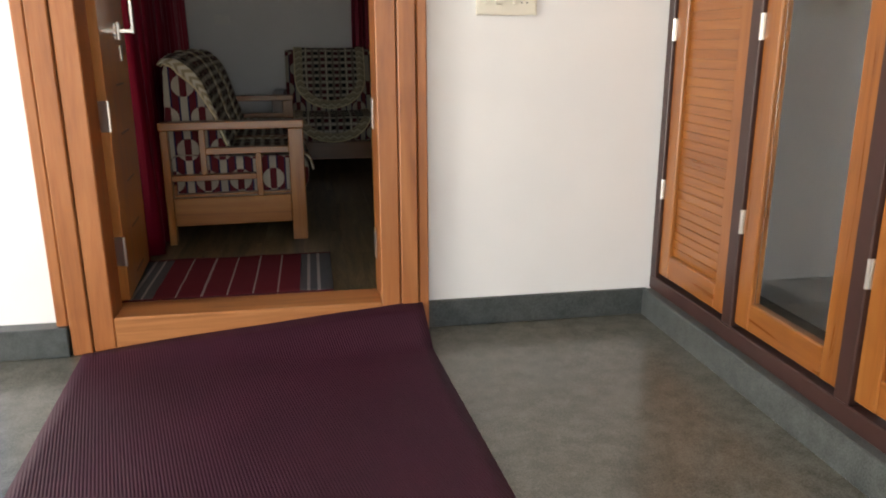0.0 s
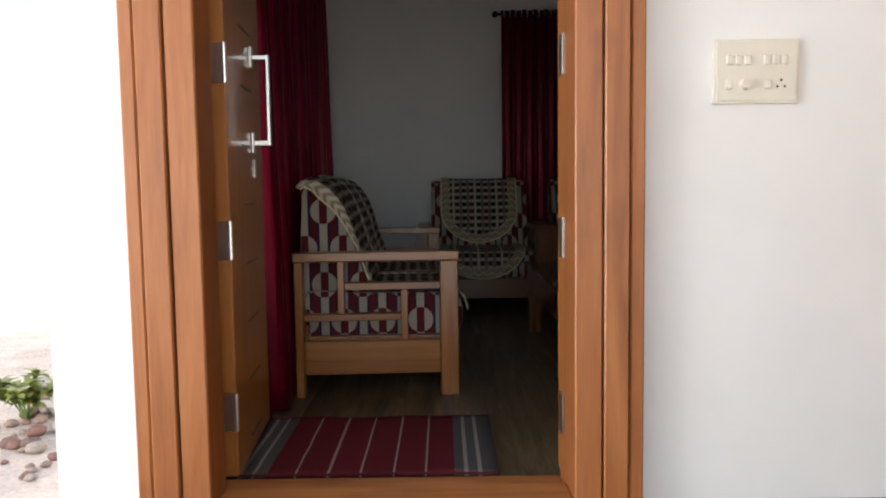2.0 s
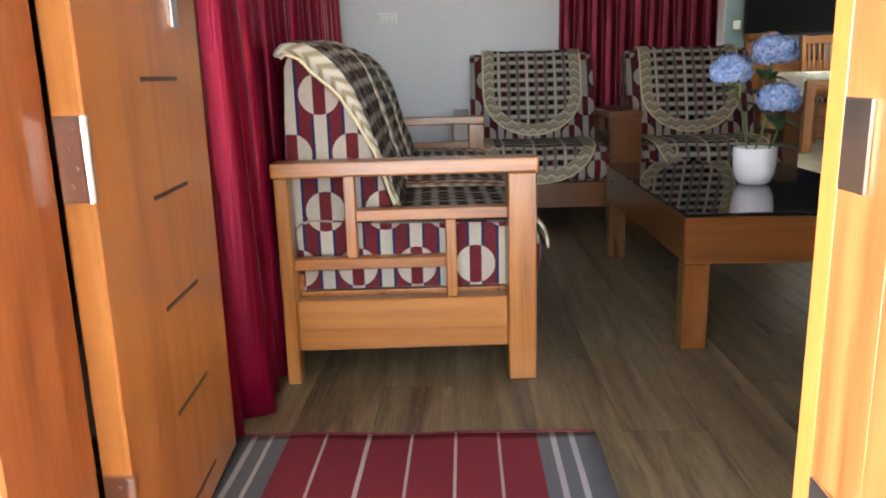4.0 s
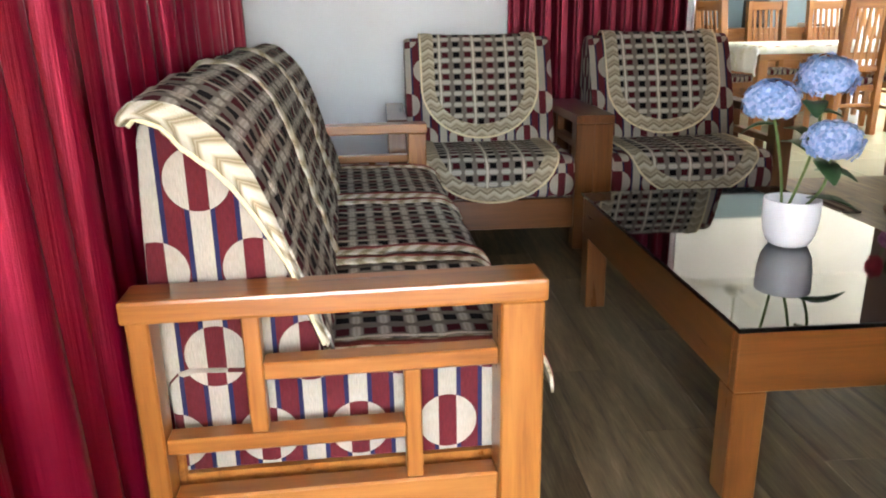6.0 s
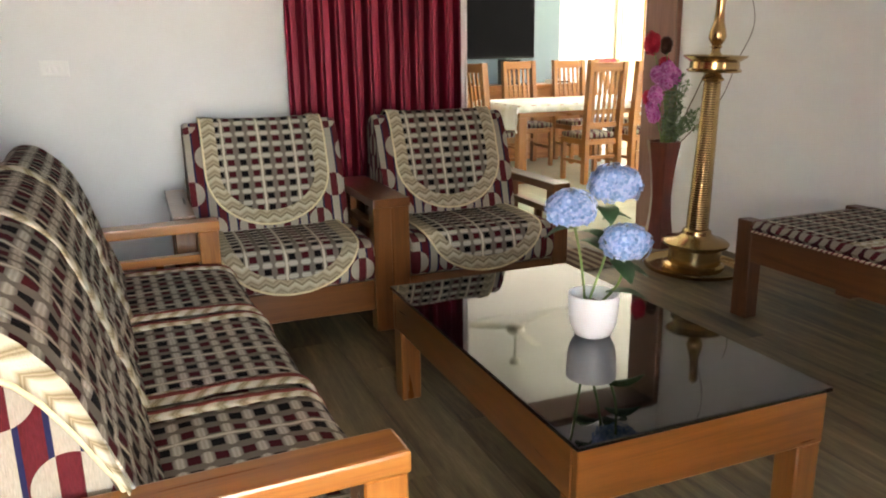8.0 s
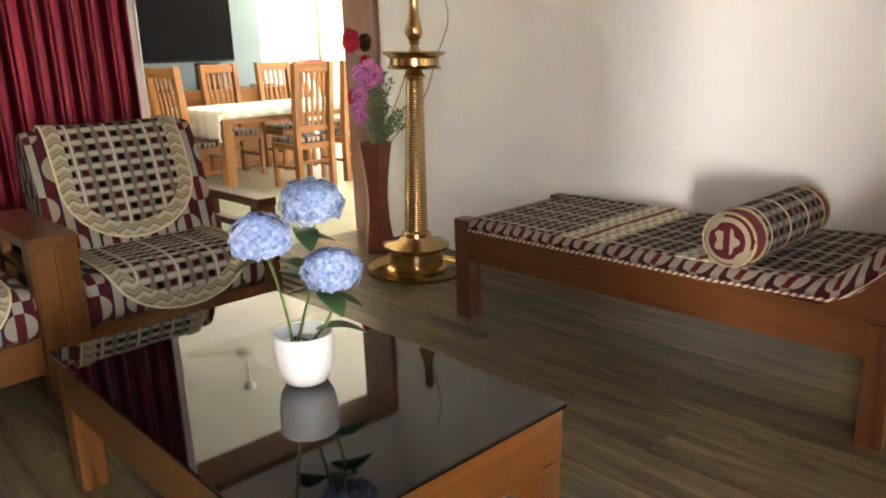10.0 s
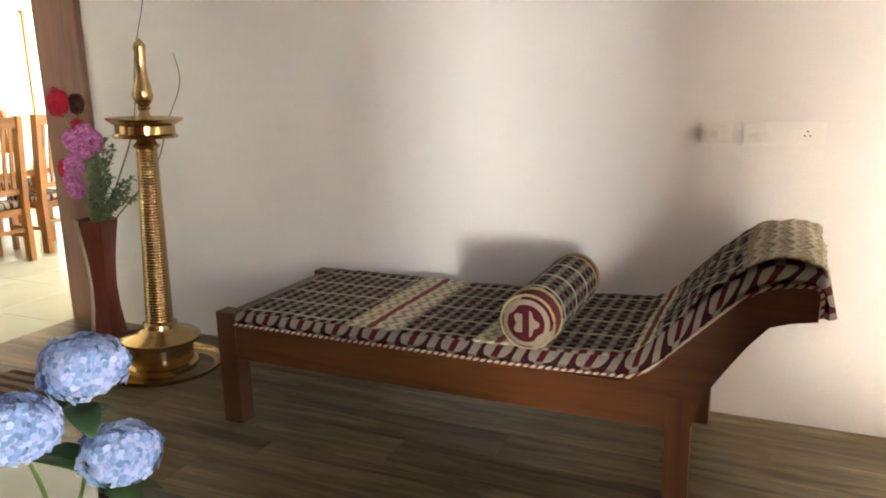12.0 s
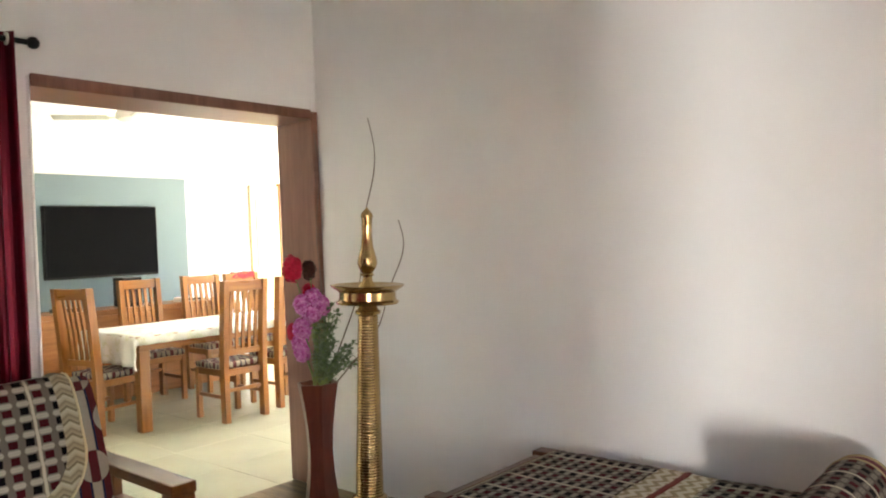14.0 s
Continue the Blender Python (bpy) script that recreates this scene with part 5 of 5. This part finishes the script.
cloth_slab("doormat", "brown and tan striped mat before the dining room opening", 0.62, 0.45, 0.009, stripes_mat("brown_stripes", 0.62, [(k / 18, BRN if k % 2 else TAN) for k in range(18)]), M_SKIRTIN, pose(2.03, 7.02, 0.004, 0, 0, 0), 2)


def porch_mat():
    """Dark ribbed mat; one far corner rides up on the threshold."""
    bm = bmesh.new()
    rows = []
    for j in range(41):
        v = j / 40
        row = []
        for i in range(31):
            u = i / 30
            x = -0.41 + 1.195 * u + 0.10 * (1 - v) * u + 0.12 * (1 - v) * (1 - u)
            y = 1.35 + 1.80 * v + 0.012 * u
            up = max(0.0, (y - 2.98) / 0.17) * max(0.0, (u - 0.02)) ** 0.8
            row.append((x, y, PF + 0.009 + 0.112 * min(1, up) + 0.002 * noise.noise(Vector((u * 5, v * 6, 3)))))
        rows.append(row)
    grid(bm, rows)
    ob = single("doormat", bm, M_MAT, "dark maroon ribbed mat lying up against the threshold", "rug", smooth=180)
    md = ob.modifiers.new("thickness", "SOLIDIFY")
    md.thickness, md.offset = 0.008, -1.0


porch_mat()


# ---- dining room ----
def dining_chair(at, label):
    t = thing("dining_chair", label, "chair", at, "chairs round the dining table")
    G = M_GOLD
    for x in (-0.205, 0.165):
        bm = bmesh.new()
        rows = [(0.16, 0.0), (0.16, 0.45), (0.180, 0.75), (0.218, 1.155)]
        vs = []
        for y, z in rows:
            vs.append([bm.verts.new(p) for p in ((x, y, z), (x + 0.046, y, z), (x + 0.046, y + 0.068, z), (x, y + 0.068, z))])
        for a, b in zip(vs, vs[1:]):
            for k in range(4):
                bm.faces.new((a[k], a[(k + 1) % 4], b[(k + 1) % 4], b[k]))
        bm.faces.new(list(reversed(vs[0])))
        bm.faces.new(vs[-1])
        part("rear_post", bm, G["Z"], t)
        part("leg", boxed(x, x + 0.042, -0.225, -0.183, 0.0, 0.43, bevel=0.003), G["Z"], t)
        part("side_rail", boxed(x + 0.006, x + 0.036, -0.183, 0.16, 0.375, 0.43, bevel=0.003), G["Y"], t)
        part("stretcher", boxed(x + 0.01, x + 0.032, -0.183, 0.16, 0.19, 0.22, bevel=0.003), G["Y"], t)
    part("front_rail", boxed(-0.163, 0.165, -0.22, -0.19, 0.375, 0.43, bevel=0.003), G["X"], t)
    part("back_rail", boxed(-0.163, 0.165, 0.165, 0.195, 0.375, 0.43, bevel=0.003), G["X"], t)
    part("stretcher", boxed(-0.163, 0.165, 0.17, 0.19, 0.24, 0.27, bevel=0.003), G["X"], t)
    part("top_rail", boxed(-0.163, 0.165, 0.228, 0.262, 1.065, 1.150, bevel=0.004), G["X"], t)
    part("lower_back_rail", boxed(-0.163, 0.165, 0.17, 0.198, 0.54, 0.59, bevel=0.003), G["X"], t)
    for k in range(5):
        x = -0.135 + 0.06 * k
        bm = bmesh.new()
        vs = [[bm.verts.new(p) for p in ((x, y, z), (x + 0.028, y, z), (x + 0.028, y + 0.014, z), (x, y + 0.014, z))] for y, z in ((0.178, 0.585), (0.198, 0.82), (0.236, 1.07))]
        for a, b in zip(vs, vs[1:]):
            for j in range(4):
                bm.faces.new((a[j], a[(j + 1) % 4], b[(j + 1) % 4], b[j]))
        bm.faces.new(list(reversed(vs[0])))
        bm.faces.new(vs[-1])
        part("slat", bm, G["Z"], t)
    part("seat", boxed(-0.20, 0.202, -0.225, 0.155, 0.432, 0.482, bevel=0.018, segs=3), M_UPH, t, "red and cream padded seat", smooth=60, uv=True)
    return t


LOOK = "golden-brown slat-back wooden chair with padded seat"
first = dining_chair(pose(4.19, 9.79, 0, 0, 0, 180), LOOK + " at the dining table")
for x, y, r in ((4.80, 9.90, 181), (4.17, 11.06, 0), (4.84, 11.08, -2), (5.33, 11.05, 2)):
    copy_thing(first, pose(x, y, 0, 0, 0, r))
tagged(copy_thing(first, pose(3.34, 10.30, 0, 0, 0, 104)), LOOK + " at the table's end")


def dining_table():
    x0, x1, y0, y1 = 3.405, 5.50, 9.86, 10.86
    t = thing("dining_table", "golden-brown wooden dining table with square legs", "table")
    part("tabletop", boxed(x0, x1, y0, y1, 0.725, 0.758, bevel=0.005), M_GOLD["X"], t)
    for x in (x0 + 0.03, x1 - 0.12):
        for y in (y0 + 0.02, y1 - 0.11):
            part("leg", boxed(x, x + 0.09, y, y + 0.09, 0.0, 0.64, bevel=0.005), M_GOLD["Z"], t)
    for y in (y0 + 0.02, y1 - 0.05):
        part("apron", boxed(x0 + 0.03, x1 - 0.03, y, y + 0.03, 0.64, 0.725, bevel=0.003), M_GOLD["X"], t)
    for x in (x0 + 0.03, x1 - 0.06):
        part("apron", boxed(x, x + 0.03, y0 + 0.05, y1 - 0.05, 0.64, 0.725, bevel=0.003), M_GOLD["Y"], t)
    # cloth
    rows = []
    nu, nv = 72, 40
    for j in range(nv + 1):
        row = []
        for i in range(nu + 1):
            x = x0 - 0.24 + (x1 - x0 + 0.48) * i / nu
            y = y0 - 0.07 + (y1 - y0 + 0.14) * j / nv
            z, px, py = 0.762, x, y
            ox = max(0.0, x0 - x, x - x1)
            oy = max(0.0, y0 - y, y - y1)
            if ox > 0:
                px = (x0 - 0.012 if x < x0 else x1 + 0.012) + (-1 if x < x0 else 1) * 0.02 * math.sin(y * 34) * ox / 0.24
                z -= ox
            if oy > 0:
                py = (y0 - 0.01 if y < y0 else y1 + 0.01) + (-1 if y < y0 else 1) * 0.012 * math.sin(x * 40)
                z -= oy
            row.append((px, py, max(z, 0.5)))
        rows.append(row)
    bm = bmesh.new()
    grid(bm, rows)
    ob = single("tablecloth", bm, M_CLOTH, "white printed tablecloth hanging over the dining table's ends", "tablecloth", smooth=180)
    md = ob.modifiers.new("thickness", "SOLIDIFY")
    md.thickness, md.offset = 0.002, 1.0


def cloth_print(name):
    t = Tree(name, 0.7)
    v = t.coords()
    n = t.noise(v, 9, 3)
    return t.done(t.ramp(n, (0.52, (0.78, 0.78, 0.74)), (0.60, (0.66, 0.66, 0.52)), (0.66, (0.78, 0.78, 0.74))))


M_CLOTH = cloth_print("printed_white_cloth")
dining_table()

tv = thing("television", "large black flat television hung on the blue-grey panel", "television")
part("casing", boxed(3.525, 4.675, YT - 0.06, YT - 0.001, 1.185, 1.905, bevel=0.006), M_BLACK, tv)
part("screen", boxed(3.537, 4.663, YT - 0.064, YT - 0.060, 1.205, 1.893), M_SCREEN, tv, "dark glossy screen")
unit = thing("tv_unit", "low reddish-brown wooden television unit", "cabinet")
part("worktop", boxed(3.05, 5.25, YT - 0.48, YT - 0.001, 0.83, 0.88, bevel=0.004), M_FRAMEX, unit)
for k in range(4):
    part("door", boxed(3.07 + 0.54 * k, 3.60 + 0.54 * k, YT - 0.46, YT - 0.44, 0.02, 0.825, bevel=0.003), M_FRAMEX, unit)
part("body", boxed(3.06, 5.24, YT - 0.44, YT - 0.002, 0.0, 0.83), M_FRAMEX, unit)
spk = thing("loudspeaker", "black loudspeaker box standing on the television unit", "speaker")
part("box", boxed(4.13, 4.33, YT - 0.36, YT - 0.14, 0.88, 1.17, bevel=0.006), M_BLACK, spk)
bm = bmesh.new()
rod(bm, (4.23, YT - 0.36, 0.99), (4.23, YT - 0.368, 0.99), 0.07, 0.065, 24)
part("cone", bm, M_MULLION, spk, smooth=40)
rt = thing("set_top_box", "small flat set-top box on the television unit", "electronics")
part("box", boxed(3.48, 3.72, YT - 0.38, YT - 0.22, 0.88, 0.92, bevel=0.004), M_BLACK, rt)
part("panel", boxed(3.49, 3.71, YT - 0.382, YT - 0.380, 0.885, 0.915), M_SCREEN, rt)
rt = thing("set_top_box", "small white device on the television unit", "electronics")
part("box", boxed(4.74, 5.0, YT - 0.38, YT - 0.22, 0.88, 0.925, bevel=0.006), M_WHITE, rt)
part("panel", boxed(4.76, 4.98, YT - 0.382, YT - 0.380, 0.89, 0.91), M_SCREEN, rt)
sw = switch_plate("white socket plate on the blue-grey panel beside the television", pose(3.40, YT - 0.001, 1.27), 0.085, 0.10, [(0.03, 0.05)])

d3 = thing("door_3", "closed pale yellow door in the far dining room wall", "door", kind="structure")
M_PALE = wood("pale_yellow_wood", (0.55, 0.42, 0.20), (0.68, 0.55, 0.30), (0.76, 0.64, 0.40), "Z", 0.4)
part("leaf", boxed(5.88, 6.29, YT - 0.045, YT - 0.001, 0.0, 2.17, bevel=0.004), M_PALE, d3)
part("frame", boxed(6.292, 6.325, YT - 0.06, YT - 0.001, 0.0, 2.2, bevel=0.004), M_GOLD["Z"], d3)
part("door_panel", boxed(5.95, 6.22, YT - 0.052, YT - 0.046, 1.15, 2.0, bevel=0.004), M_PALE, d3)
part("door_panel", boxed(5.95, 6.22, YT - 0.052, YT - 0.046, 0.2, 1.0, bevel=0.004), M_PALE, d3)


def drape(name, label, c, w, h, mat, seed):
    """A crumpled cloth left over the top of a chair."""
    bm = bmesh.new()
    rows = []
    for j in range(13):
        v = j / 12 - 0.5
        rows.append([(c[0] + w * (i / 16 - 0.5), c[1] + (0.03 + 0.012 * noise.noise(Vector((i * .5, j * .5, seed)))) * (1 if v > 0 else -1) * min(1, abs(v) * 6),
                      c[2] + 0.012 - abs(v) * 2 * h * (0.75 + 0.35 * noise.noise(Vector((i * .35, seed, 0)))) + 0.01 * noise.noise(Vector((i * .7, j * .6, seed)))) for i in range(17)])
    grid(bm, rows)
    ob = single(name, bm, mat, label, "cloth", smooth=180)
    ob.modifiers.new("thickness", "SOLIDIFY").thickness = 0.004


drape("cloth", "bright red cloth draped over a dining chair's back", (5.36, 11.305, 1.155), 0.30, 0.10, plain("red_cloth", (0.62, 0.02, 0.03), 0.8), 4)
drape("cloth", "dark cloth lying over a dining chair's back", (4.91, 9.645, 1.155), 0.18, 0.03, plain("dark_cloth", (0.03, 0.03, 0.04), 0.8), 7)


def ceiling_fan():
    t = thing("ceiling_fan", "cream ceiling fan with three blades and a long rod", "fan", pose(3.72, 10.45, 0))
    M = plain("cream_enamel", (0.84, 0.82, 0.74), 0.35, 0, 30, 0.04, bump=0)
    part("canopy", lathe(bmesh.new(), [(0.02, 2.93), (0.05, 2.95), (0.065, 3.0)], 24), M, t, smooth=50)
    bm = bmesh.new()
    rod(bm, (0, 0, 2.66), (0, 0, 2.95), 0.014)
    part("rod", bm, M, t, smooth=40)
    part("motor", lathe(bmesh.new(), [(0.0, 2.53), (0.06, 2.535), (0.10, 2.56), (0.105, 2.60), (0.08, 2.64), (0.03, 2.67), (0.0, 2.67)], 32), M, t, smooth=50)
    for k in range(3):
        b = part("blade", boxed(0.16, 0.60, -0.062, 0.062, -0.003, 0.003, bevel=0.002), M, t)
        b.matrix_basis = pose(0, 0, 2.575, 0, 0, 25 + 120 * k) @ pose(0, 0, 0, 10, 0, 0)
        part("bracket", boxed(0.08, 0.18, -0.02, 0.02, -0.006, 0.002), M, b)


ceiling_fan()


# ---- outside, beside the porch ----
rnd = random.Random(12)
stone_mesh = []
for k in range(4):
    bm = bmesh.new()
    bmesh.ops.create_icosphere(bm, subdivisions=2, radius=1.0)
    for v in bm.verts:
        v.co *= 1 + 0.25 * noise.noise(v.co * 1.3 + Vector((k * 7, 0, 0)))
        v.co.z *= 0.65
    stone_mesh.append(finish("stone", bm, plain("red_stone", ((0.25, 0.13, 0.10), (0.32, 0.22, 0.17), (0.20, 0.12, 0.10), (0.36, 0.30, 0.25))[k], 0.85, 0, 25, 0.3, bump=0.4), 60))
for k in range(90):
    ob = new("stone", stone_mesh[k % 4])
    s = rnd.uniform(0.015, 0.05)
    ob.matrix_world = Matrix.LocRotScale((-1.75 + rnd.gauss(0, 0.22), 4.9 + rnd.gauss(0, 0.75), -0.34 + s * 0.45), Euler((0, 0, rnd.uniform(0, 6))), (s, s, s))
    tagged(ob, "rough reddish stone edging the gravel yard", "stone", "stones beside the porch")


def shrub(x, y, h, seed):
    r = random.Random(seed)
    t = thing("shrub", "small yellow-green leafy shrub by the yard's edge", "plant", pose(x, y, -0.34))
    bm = bmesh.new()
    lf = bmesh.new()
    for k in range(9):
        a = r.uniform(0, 6.28)
        e = Vector((0.22 * math.cos(a) * r.uniform(.3, 1), 0.22 * math.sin(a) * r.uniform(.3, 1), h * r.uniform(0.6, 1)))
        pts = [Vector((0, 0, 0)).lerp(e, i / 6) + Vector((0, 0, 0.06 * math.sin(i / 6 * 3.1))) for i in range(7)]
        tube(bm, pts, 0.006, 5, 0.002)
        for i in range(2, 7):
            for j in range(7):
                b = r.uniform(0, 6.28)
                leaf(lf, pts[i], pts[i] + Vector((0.07 * math.cos(b), 0.07 * math.sin(b), r.uniform(-.03, .05))), 0.018, 0.008)
    part("stems", bm, M_STEM, t, smooth=180)
    part("leaves", lf, plain("yellow_green_leaf", (0.26, 0.28, 0.06), 0.5, 0, 20, 0.35), t, smooth=180)


shrub(-1.95, 5.25, 0.26, 1)
shrub(-2.1, 6.2, 0.38, 2)
# Wall out of view, added to narrow the light entering the porch.
structure("wall_porch_side", boxed(-1.35, -1.2, -1.6, 0.4, -0.3, 2.85), M_PORCH, "unseen white wall added to limit light from the porch's open side")
# Assumed wall, placed and whitened to reflect sunlight into the doorway.
structure("wall_compound", boxed(-4.6, -4.4, -8, 22, -0.35, 2.5), wall_paint("whitewash", (0.90, 0.89, 0.86)), "assumed white boundary wall that bounces sunlight towards the front door")

# ---- floor pieces ----
bm = boxed(0.0005, 0.1995, 0.0005, 1.1995, -0.012, 0.0, bevel=0.0006)
plank = finish("plank", bm, M_PLANK)
for i in range(21):
    x = XL + 0.2 * i
    if x > XR - 0.01:
        break
    for j in range(-1, 4):
        y = YI + 1.2 * j + (0.0, 0.72, 0.36, 1.0, 0.18)[i % 5]
        y0, y1 = max(YI, y), min(YD, y + 1.2)
        x1 = min(XR, x + 0.2)
        if y1 - y0 < 0.02:
            continue
        whole = y1 - y0 > 1.199 and x1 - x > 0.199
        me = plank if whole else finish("plank", boxed(0.0005, x1 - x - 0.0005, 0.0005, y1 - y0 - 0.0005, -0.012, 0.0, bevel=0.0006), M_PLANK)
        ob = new("plank", me)
        ob.location = (x, y0, 0)
        ob.parent = floor
tile = finish("tile", boxed(0.0015, 0.5985, 0.0015, 0.5985, -0.012, -0.002, bevel=0.001), M_TILE)
for i in range(14):
    for j in range(7):
        x, y = 0.3 + 0.6 * i, YD + 0.002 + 0.6 * j
        if x > 8.3 or y > YT - 0.1:
            continue
        y1 = min(YT, y + 0.6)
        me = tile if y1 - y > 0.599 else finish("tile", boxed(0.0015, 0.5985, 0.0015, y1 - y - 0.0015, -0.012, -0.002, bevel=0.001), M_TILE)
        ob = new("tile", me)
        ob.location = (x, y, 0)
        ob.parent = floor_dining
